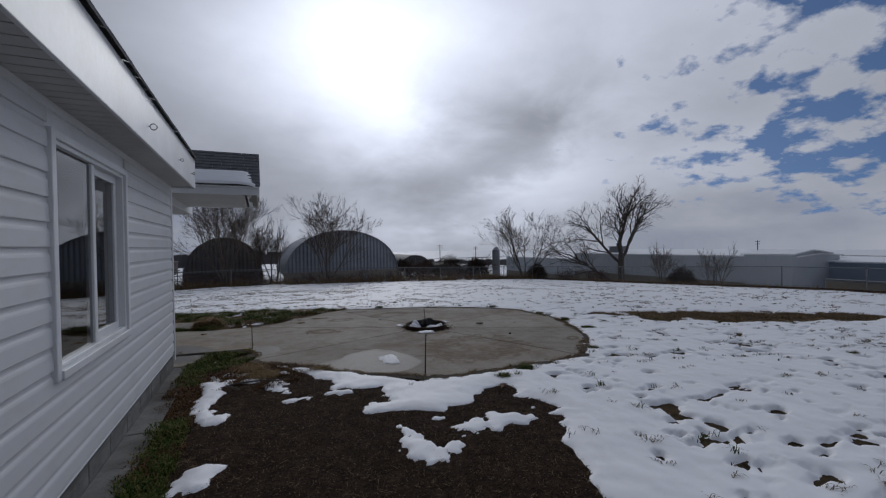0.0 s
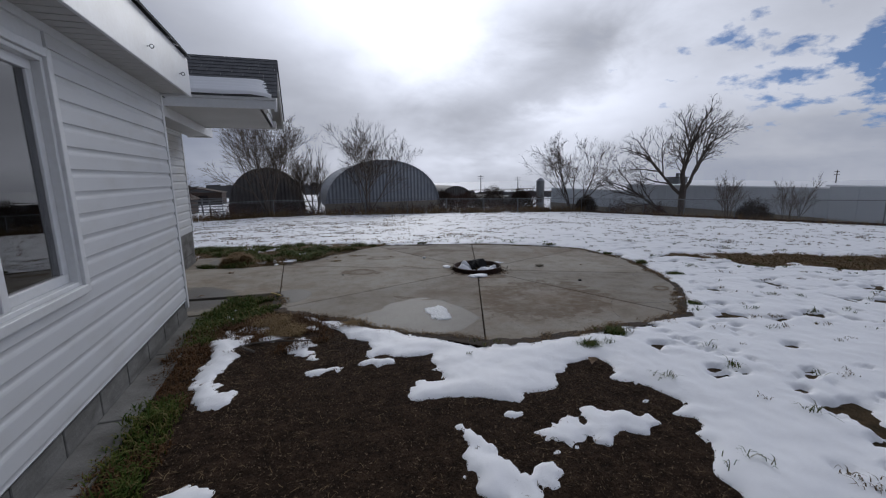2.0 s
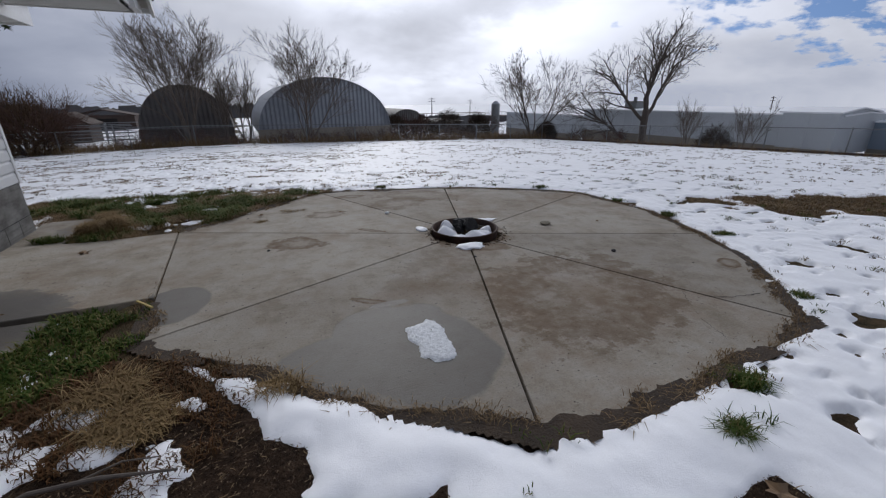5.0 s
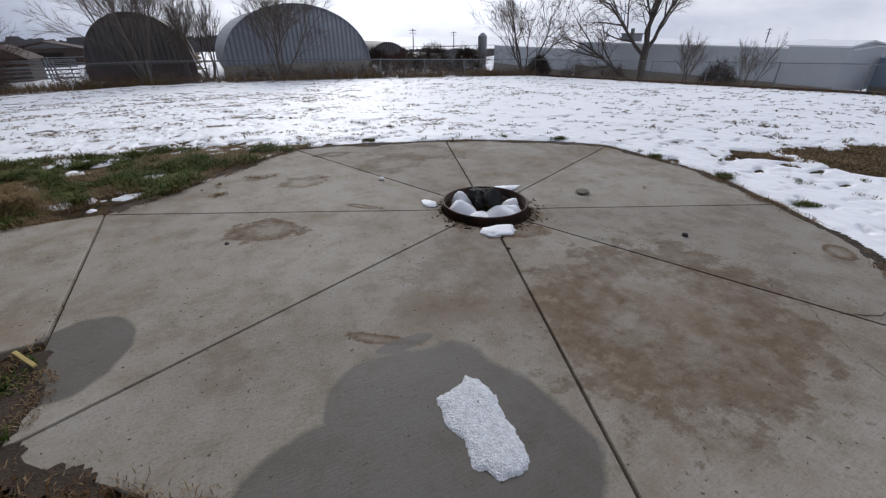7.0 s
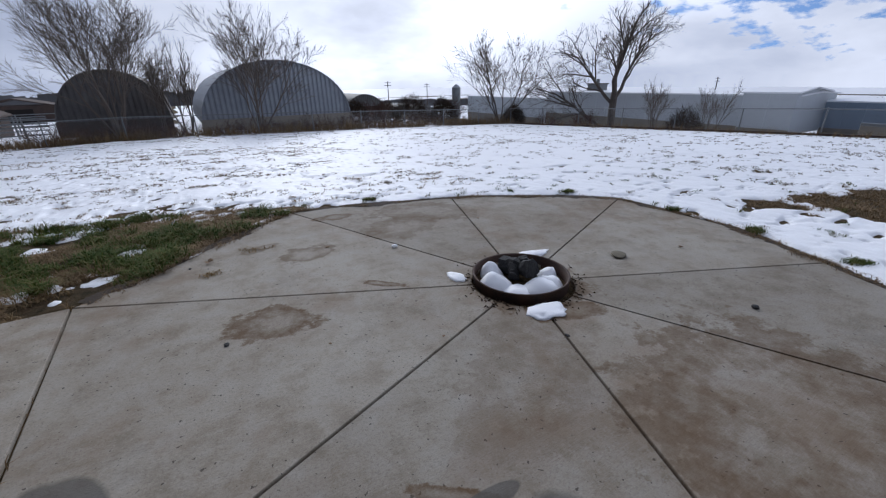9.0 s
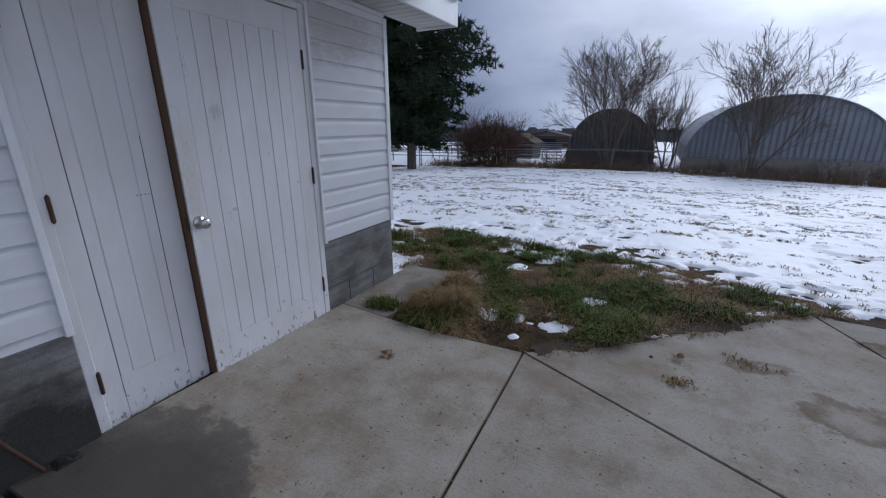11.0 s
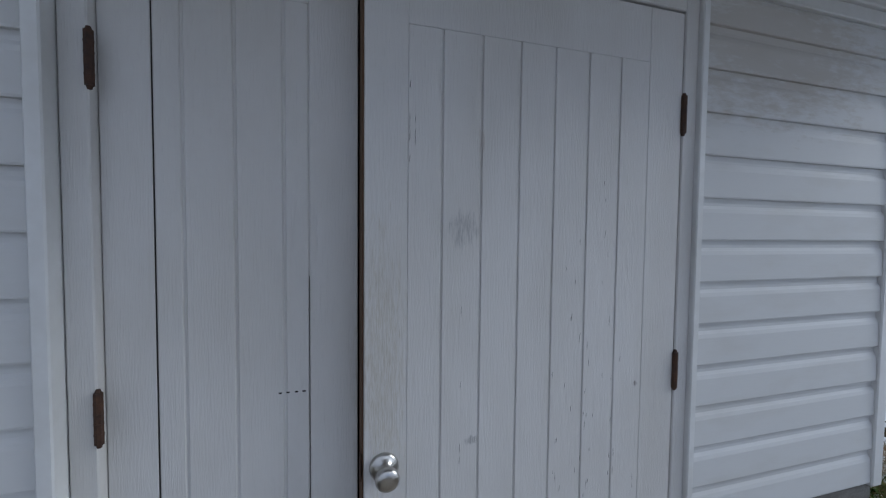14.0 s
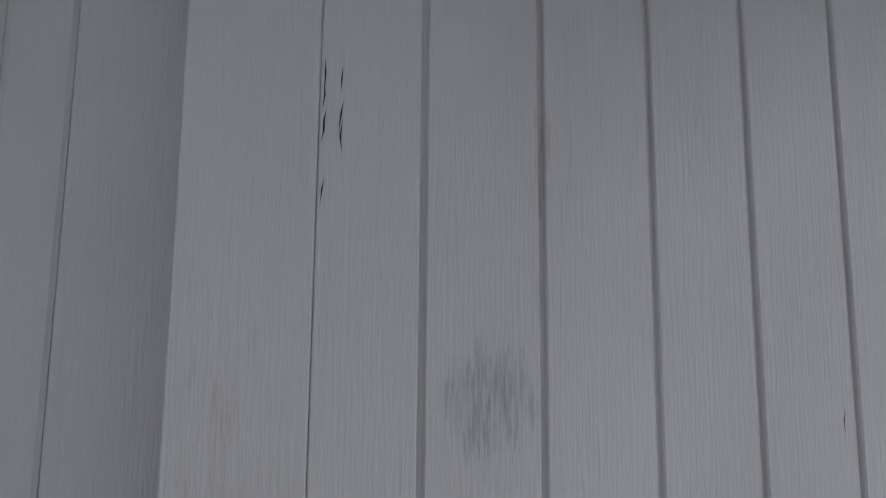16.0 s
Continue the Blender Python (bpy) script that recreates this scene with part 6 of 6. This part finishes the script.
    # dry clumps on the soil bed
    pts = scatter(5000, -0.3, 1.3, 5.0, 5.9, 15, lambda x, y, r: np.minimum(np.minimum(np.hypot((x - 0.18) / 0.16, (y - 5.34) / 0.14), np.hypot((x - 0.92) / 0.22, (y - 5.33) / 0.07)), np.hypot((x - 0.02) / 0.14, (y - 5.62) / 0.10)) < 1)
    blades("dry_clump", pts, M_DRY, "tan dead grass clumps on the soil bed", "grass", 7, 0.075, 1.7, 0.003, 15)
    # rim of the patio
    rim = lambda x, y: np.abs(inside(x, y, OUTLINE) - 0.05)
    rng = np.random.RandomState(59)
    ex, ey = rng.uniform(-0.1, 6.5, 60000), rng.uniform(4.1, 10.8, 60000)
    on = np.abs(inside(ex, ey, OUTLINE) + 0.01 + 0.10 * wave_noise(ex, ey, 1.7, 95, 3)) < 0.05
    on &= (wave_noise(ex, ey, 3.0, 99, 3) > 0.0) & (inside(ex, ey, WALK) > 0.1)
    blades("rim_straw", np.c_[ex[on], ey[on], land(ex[on], ey[on]) + 0.006], M_STRAW, "loose straw and roots creeping over the slabs", "grass", 4, 0.022, 3.0, 0.0018, 59)
    pts = scatter(16000, -0.2, 6.4, 4.1, 10.8, 5, lambda x, y, r: (rim(x, y) < 0.06) & (wave_noise(x, y, 2.2, 44) > -0.15))
    blades("edge_grass", pts, M_STRAW, "matted dead grass along the patio edge", "grass", 6, 0.035, 1.5, 0.003, 5)
    # lawn showing through the snow, in clumps
    thick = lambda x, y: wave_noise(x, y * 1.6, 0.9, 45, 4)

    def clumps(n, x0, x1, y0, y1, seed, keep, each, spread):
        pts = scatter(n, x0, x1, y0, y1, seed, keep, 0.040)
        rng = np.random.RandomState(seed + 900)
        many = rng.randint(1, each + 1, len(pts))
        out = np.repeat(pts, many, 0)
        out[:, :2] += rng.normal(0, spread, (len(out), 2)) * [1.6, 0.8]
        return out[(inside(out[:, 0], out[:, 1], OUTLINE) > 0.0) & ~((out[:, 0] < -1.36) & (out[:, 1] < 9.4))]

    open_lawn = lambda x, y, r: (inside(x, y, BED) > 0.12) & (thick(x, y) + r.uniform(-0.5, 0.5, x.shape) > 0.12)
    blades("lawn_tufts", clumps(1250, -3, 12, 1.0, 15, 6, open_lawn, 5, 0.028), M_TUFT, "brown-green grass clumps poking through thin snow", "grass", 6, 0.026, 2.8, 0.0026, 6)
    blades("lawn_sprigs", clumps(230, 1.5, 11, 0.5, 11, 7, lambda x, y, r: inside(x, y, BED) > 0.05, 4, 0.03), M_GRASS, "scattered green grass sprigs through the snow", "grass", 7, 0.036, 2.2, 0.0026, 7)
    blades("lawn_straw", clumps(3000, -9, 5, 10.5, 22, 66, lambda x, y, r: thick(x, y) + r.uniform(-0.5, 0.5, x.shape) > 0.10, 6, 0.045), M_STRAW, "tan dead grass tips through thin snow", "grass", 5, 0.026, 3.2, 0.0036, 66)
    far = lambda x, y, r: (thick(x, y) + 0.4 * wave_noise(x, y, 0.35, 54, 2) + r.uniform(-0.5, 0.5, x.shape) > 0.20)
    blades("far_lawn", clumps(7600, -13, 24, 11, 30.5, 8, far, 6, 0.06), M_TUFT, "brown grass clumps through the far thin snow", "grass", 5, 0.028, 3.2, 0.005, 8)
    blades("far_lawn", clumps(1800, 9, 24, -3, 11, 9, far, 6, 0.06), M_TUFT, "brown grass clumps through the far thin snow", "grass", 5, 0.028, 3.2, 0.005, 9)
    # green tussocks where the lawn meets the slabs
    rng = np.random.RandomState(71)
    for k, (mx, my, mr) in enumerate(((2.62, 4.12, 0.06), (3.05, 4.30, 0.07), (4.55, 4.75, 0.07), (5.72, 6.05, 0.09), (5.95, 6.95, 0.08), (6.05, 7.9, 0.09), (5.60, 9.25, 0.08), (4.9, 9.75, 0.08), (2.95, 10.45, 0.08), (1.55, 10.40, 0.10))):
        px, py = mx + rng.normal(0, mr * 0.5, 60), my + rng.normal(0, mr * 0.4, 60)
        blades("edge_tussock", np.c_[px, py, land(px, py) + 0.012], M_GRASS, "dark green grass tussock at the patio's snowy edge", "grass", 8, 0.045, 1.7, 0.0026, 80 + k)
    u = lambda x, y: np.hypot(((x - 10.8) * 0.96 - (y - 6.1) * 0.28) / 3.9, ((x - 10.8) * 0.28 + (y - 6.1) * 0.96) / 0.9)
    pts = scatter(14000, 6.5, 15.5, 3.5, 9, 10, lambda x, y, r: u(x, y) + 0.3 * wave_noise(x, y, 1.6, 14) < 1.0)
    blades("brown_grass", pts, M_STRAW, "flattened brown grass in a snow-free strip", "grass", 6, 0.05, 1.6, 0.004, 10)
    # matted straw at the slab's corner
    pts = scatter(9000, 2.2, 6.4, 3.9, 7.4, 23, lambda x, y, r: (inside(x, y, OUTLINE) < 0.09 + 0.22 * wave_noise(x, y, 1.5, 52)))
    blades("matted_straw", pts, M_STRAW, "matted tan straw heaped at the patio edge", "grass", 6, 0.06, 2.2, 0.0026, 23)
    # dead stalks along the fences
    pts = scatter(3500, 23.0, 27.8, -4, 31, 11, lambda x, y, r: (np.abs(x - (26.1 - 0.087 * (y - 0))) < 1.2))
    blades("fence_weeds", pts, M_STRAW, "tall dead weeds along the side fence", "weeds", 4, 0.32, 0.5, 0.006, 11)
    pts = scatter(5000, -14, 24, 31.3, 33.5, 12, lambda x, y, r: wave_noise(x, y, 0.5, 46) > -0.3)
    blades("fence_weeds", pts, M_STRAW, "tall dead weeds along the back fence", "weeds", 4, 0.55, 0.4, 0.009, 12)
    pts = scatter(2500, -0.7, 0.8, 4.6, 6.2, 13, lambda x, y, r: (np.hypot((x - 0.1) / 0.6, (y - 5.4) / 0.55) < 1) & (wave_noise(x, y, 2.5, 47) > -0.2))
    blades("rust_grass", pts, M_RUST, "rust-brown dead weeds at the soil bed", "weeds", 6, 0.05, 1.4, 0.003, 13)


plants()


def litter():
    rng = np.random.RandomState(6)
    n = 52000
    x, y = rng.uniform(-0.62, 2.7, n), rng.uniform(0.8, 5.4, n)
    ok = (inside(x, y, BED) < 0.05) & (inside(x, y, OUTLINE) > 0.02)
    x, y = x[ok], y[ok]
    z = land(x, y) + bumps(x, y)
    verts, faces = [], []
    for px, py, pz in zip(x, y, z):
        a, l, w = rng.rand() * 6.3, 0.003 + 0.011 * rng.rand() ** 3, rng.uniform(0.002, 0.0045)
        c, s, t = math.cos(a), math.sin(a), rng.uniform(-0.004, 0.006)
        i = len(verts)
        verts += [(px - c * l - s * w, py - s * l + c * w, pz + 0.002), (px - c * l + s * w, py - s * l - c * w, pz + 0.004),
                  (px + c * l, py + s * l, pz + 0.005 + t), (px, py, pz + 0.003 + 0.9 * w)]
        faces += [(i, i + 1, i + 3), (i + 1, i + 2, i + 3), (i + 2, i, i + 3)]
    ob = raw_part("bark_chips", verts, faces, M_CHIP)
    tagged(ob, "bark chips and crumbs on the dark soil", "mulch", kind="stuff")


litter()


def straw_bits():
    rng = np.random.RandomState(16)
    n = 6500
    x, y = rng.uniform(-0.6, 2.7, n), rng.uniform(1.2, 6.0, n)
    ok = (inside(x, y, BED) < 0.03) & (inside(x, y, OUTLINE) > 0.02) & (wave_noise(x, y, 1.8, 48) + rng.uniform(-0.3, 0.3, n) > -0.05)
    x, y = x[ok], y[ok]
    z = land(x, y) + bumps(x, y)
    a, l, w = rng.rand(len(x)) * 6.3, 0.006 + 0.032 * rng.rand(len(x)) ** 2, rng.uniform(0.0008, 0.0018, len(x))
    c, s, t = np.cos(a), np.sin(a), rng.uniform(0.0, 0.012, len(x))
    v = np.stack([np.c_[x - c * l - s * w, y - s * l + c * w, z + 0.006], np.c_[x - c * l + s * w, y - s * l - c * w, z + 0.006],
                  np.c_[x + s * w, y - c * w, z + 0.011], np.c_[x - s * w, y + c * w, z + 0.011],
                  np.c_[x + c * l * 0.9 + s * l * 0.2, y + s * l * 0.9 - c * l * 0.2, z + 0.006 + t]], 1).reshape(-1, 3)
    i = np.arange(len(x))[:, None] * 5
    ob = raw_part("straw_bits", v.tolist(), (i + [0, 1, 2, 3]).tolist() + (i + [3, 2, 4]).tolist(), M_STRAW)
    tagged(ob, "broken straw and twigs strewn over the soil", "straw", kind="stuff")


straw_bits()


def small_things():
    # thin lacy slab of melting ice on the damp patch
    rim = [(1.60, 5.60), (1.70, 5.62), (1.77, 5.655), (1.835, 5.56), (1.80, 5.40), (1.775, 5.20), (1.70, 5.17), (1.63, 5.185), (1.575, 5.27), (1.60, 5.38), (1.575, 5.48)]
    side = lambda x, y: inside(x, y, rim) + 0.016 * wave_noise(x, y, 26.0, 91, 3)
    holes = lambda x, y: wave_noise(x, y, 34.0, 92, 3) - 0.75 + 2.6 * (x - 1.70) + 0.3 * wave_noise(x, y, 7.0, 93, 2)
    ice = sheet("ice_slab", np.arange(1.54, 1.88, 0.0045), np.arange(5.13, 5.70, 0.0045), lambda x, y: land(x, y) + 0.002 + 0.014 * np.sqrt(np.clip(-side(x, y) / 0.05, 0, 1)) + 0.004 * wave_noise(x, y, 40.0, 94, 3),
                lambda x, y: (side(x, y) < 0) & (holes(x, y) < 0), M_ICE)
    tagged(ice, "thin lacy slab of grainy ice on damp concrete", "ice")

    def pebble(name, x, y, r, mat, label, category, group="", flat=0.6):
        bm = bmesh.new()
        bmesh.ops.create_icosphere(bm, subdivisions=2, radius=r)
        for v in bm.verts:
            v.co = Vector((v.co.x * 1.2, v.co.y * 0.9, v.co.z * flat)) * (1 + 0.35 * noise.noise(v.co / r + Vector((x * 5, y * 5, 0))))
        ob = part(name, bm, mat, None)
        ob.matrix_world = pose(x, y, land_at(x, y) + r * flat * 0.7, 0, 0, (x * 97) % 180)
        tagged(ob, label, category, group)
    pebble("stone", 4.10, 7.27, 0.075, M_STONE, "flat mossy yellow-grey stone on the patio", "stone", "", 0.22)
    pebble("stone", 4.06, 6.15, 0.024, M_CHAR, "small black lump of charcoal on concrete", "charcoal")
    pebble("stone", 2.45, 8.55, 0.030, M_TRIM, "small white stone lying on the concrete", "stone")
    for k, (x, y) in enumerate(((1.43, 7.29), (2.7, 6.6), (1.9, 8.9), (3.3, 9.1), (3.7, 8.9), (0.9, 7.6), (2.05, 7.0), (0.75, 9.0), (4.8, 7.1), (4.5, 5.6))):
        pebble("crumb", x, y, 0.009 + 0.005 * (k % 3), M_CHAR if k % 2 else M_LEAF, "dark crumb of dirt on the concrete", "dirt", "crumbs on the patio", 0.3)
    # snow scraps and debris round the pit
    for x, y, a, b in ((2.80, 6.88, 0.15, 0.10), (3.38, 7.70, 0.23, 0.08), (2.58, 7.66, 0.06, 0.10)):
        bm = bmesh.new()
        bmesh.ops.create_icosphere(bm, subdivisions=3, radius=1)
        for v in bm.verts:
            k = 1 + 0.3 * noise.noise(v.co * 1.5 + Vector((x * 7, y, 0))) + 0.22 * noise.noise(v.co * 4.5 + Vector((x * 3, y, 0)))
            v.co = Vector((v.co.x * a * k, v.co.y * b * k, max(-0.01, v.co.z * 0.022 * k)))
        ob = part("snow_scrap", bm, M_SNOW, None, smooth=True)
        ob.location = (x, y, land_at(x, y) + 0.004)
        tagged(ob, "scrap of snow melting beside the fire ring", "snow", group="snow scraps by the fire ring")
    # collar of ashes and chips
    r2 = np.random.RandomState(2)
    verts, faces = [], []
    for k in range(240):
        a, d = r2.rand() * 6.283, r2.uniform(0.38, 0.47) + (0.16 * r2.rand() if r2.rand() < 0.25 else 0)
        x, y = HUB[0] + d * math.cos(a), HUB[1] + d * math.sin(a)
        z, q, l = land_at(x, y), r2.rand() * 6.3, r2.uniform(0.008, 0.025)
        i = len(verts)
        verts += [(x - l * math.cos(q), y - l * math.sin(q), z + 0.001), (x + 0.4 * l * math.sin(q), y - 0.4 * l * math.cos(q), z + 0.002), (x + l * math.cos(q), y + l * math.sin(q), z + 0.003), (x, y, z + 0.011)]
        faces += [(i, i + 1, i + 3), (i + 1, i + 2, i + 3), (i + 2, i, i + 3)]
    ob = raw_part("pit_debris", verts, faces, M_CHIP)
    tagged(ob, "wood chips and ash round the fire ring", "debris", kind="stuff")
    # stick on the soil bed
    bm = bmesh.new()
    z = land_at(-0.05, 4.6) + 0.02
    tube(bm, [(-0.22, 4.99, z), (-0.08, 5.03, z + 0.012), (0.14, 4.99, z + 0.02), (0.40, 4.92, z + 0.008)], [0.006, 0.009, 0.009, 0.005], 7)
    tube(bm, [(-0.17, 5.02, z + 0.008), (-0.12, 4.94, z + 0.008), (-0.05, 4.87, z)], [0.008, 0.011, 0.010], 6)
    tube(bm, [(0.05, 5.0, z + 0.018), (0.2, 5.05, z + 0.015), (0.33, 5.03, z)], [0.005, 0.004, 0.003], 5)
    tagged(part("fallen_branch", bm, M_BARK), "forked dead branch lying on the soil bed", "branch")
    # pale split stick at the joint's end
    bm = bmesh.new()
    box(bm, -0.10, 0.10, -0.009, 0.009, 0, 0.012, 0.002)
    ob = part("lath", bm, M_LATH)
    ob.matrix_world = pose(0.02, 6.66, land_at(0.02, 6.66) + 0.022, 0, 0, -55)
    tagged(ob, "short yellowish lath lying at the slab joint", "stick")
    # thin iron rod leaning in the corner beside the doors
    bm = bmesh.new()
    pts = [(-1.375, 6.155, 1.74), (-1.378, 6.40, 1.13), (-1.380, 6.62, 0.59), (-1.380, 6.83, 0.075)]
    tube(bm, pts, [0.0085] * len(pts), 8)
    rod = part("iron_rod", bm, M_HINGE)
    tagged(rod, "rusty iron rod leaning in the house corner", "rod")
    rng = random.Random(21)
    bm = bmesh.new()
    bmesh.ops.create_icosphere(bm, subdivisions=2, radius=0.035)
    for v in bm.verts:
        v.co = Vector((v.co.x, v.co.y * 1.3, v.co.z * 0.8)) * (1 + 0.6 * noise.noise(v.co * 40))
    clod = part("mud_clod", bm, M_CHAR)
    clod.location = (-1.362, 6.88, land_at(-1.36, 6.88) + 0.03)
    tagged(clod, "dark clod of mud at the foot of a rod", "dirt")
    # leaves on the walk
    for k, (x, y, a) in enumerate(((-0.86, 6.86, 20), (-1.02, 6.60, 70), (-0.25, 9.15, 130), (0.9, 9.05, 40), (-0.70, 8.20, 95), (2.44, 3.86, 10))):
        bm = bmesh.new()
        outline = []
        for i in range(15):
            t = 2 * math.pi * i / 15
            rr = 0.045 * (1 + 0.45 * math.cos(5 * t)) if k != 3 else 0.03 * (1 + 0.3 * math.cos(2 * t))
            outline.append(bm.verts.new((rr * math.cos(t), rr * math.sin(t), 0.010 * math.sin(3 * t) + 0.012)))
        c = bm.verts.new((0, 0, 0.004))
        for i in range(15):
            bm.faces.new((c, outline[i], outline[(i + 1) % 15]))
        ob = part("dead_leaf", bm, M_LEAF)
        ob.matrix_world = pose(x, y, land_at(x, y) + 0.012, 0, 0, a)
        tagged(ob, "curled tan dead leaf lying on the ground", "leaf", "dead leaves")


small_things()


CRACKS = (((3.81, 5.22), (3.65, 5.05), (3.50, 4.86), (3.43, 4.68), (3.38, 4.60)), ((3.89, 5.10), (4.04, 4.99), (4.24, 4.95), (4.36, 4.92)), ((4.9, 6.0), (5.1, 6.25), (5.3, 6.35)))


def slab_cracks():
    """Hairline cracks across the outer slabs."""
    for pts in CRACKS:
        bm = bmesh.new()
        rng = random.Random(3)
        fine = []
        for (ax, ay), (bx, by) in zip(pts, pts[1:]):
            for k in range(6):
                fine.append((ax + (bx - ax) * k / 6 + rng.uniform(-0.008, 0.008), ay + (by - ay) * k / 6 + rng.uniform(-0.008, 0.008)))
        rows = []
        for i, (x, y) in enumerate(fine):
            w = 0.0026 * (0.5 + rng.random())
            z = land_at(x, y) + 0.0035
            rows.append([bm.verts.new((x - w, y - w, z)), bm.verts.new((x + w, y + w, z))])
        for a, b in zip(rows, rows[1:]):
            bm.faces.new((a[0], a[1], b[1], b[0]))
        tagged(part("crack", bm, M_DARK), "dark hairline crack across the patio concrete", "crack", group="cracks in the patio", kind="structure")


slab_cracks()
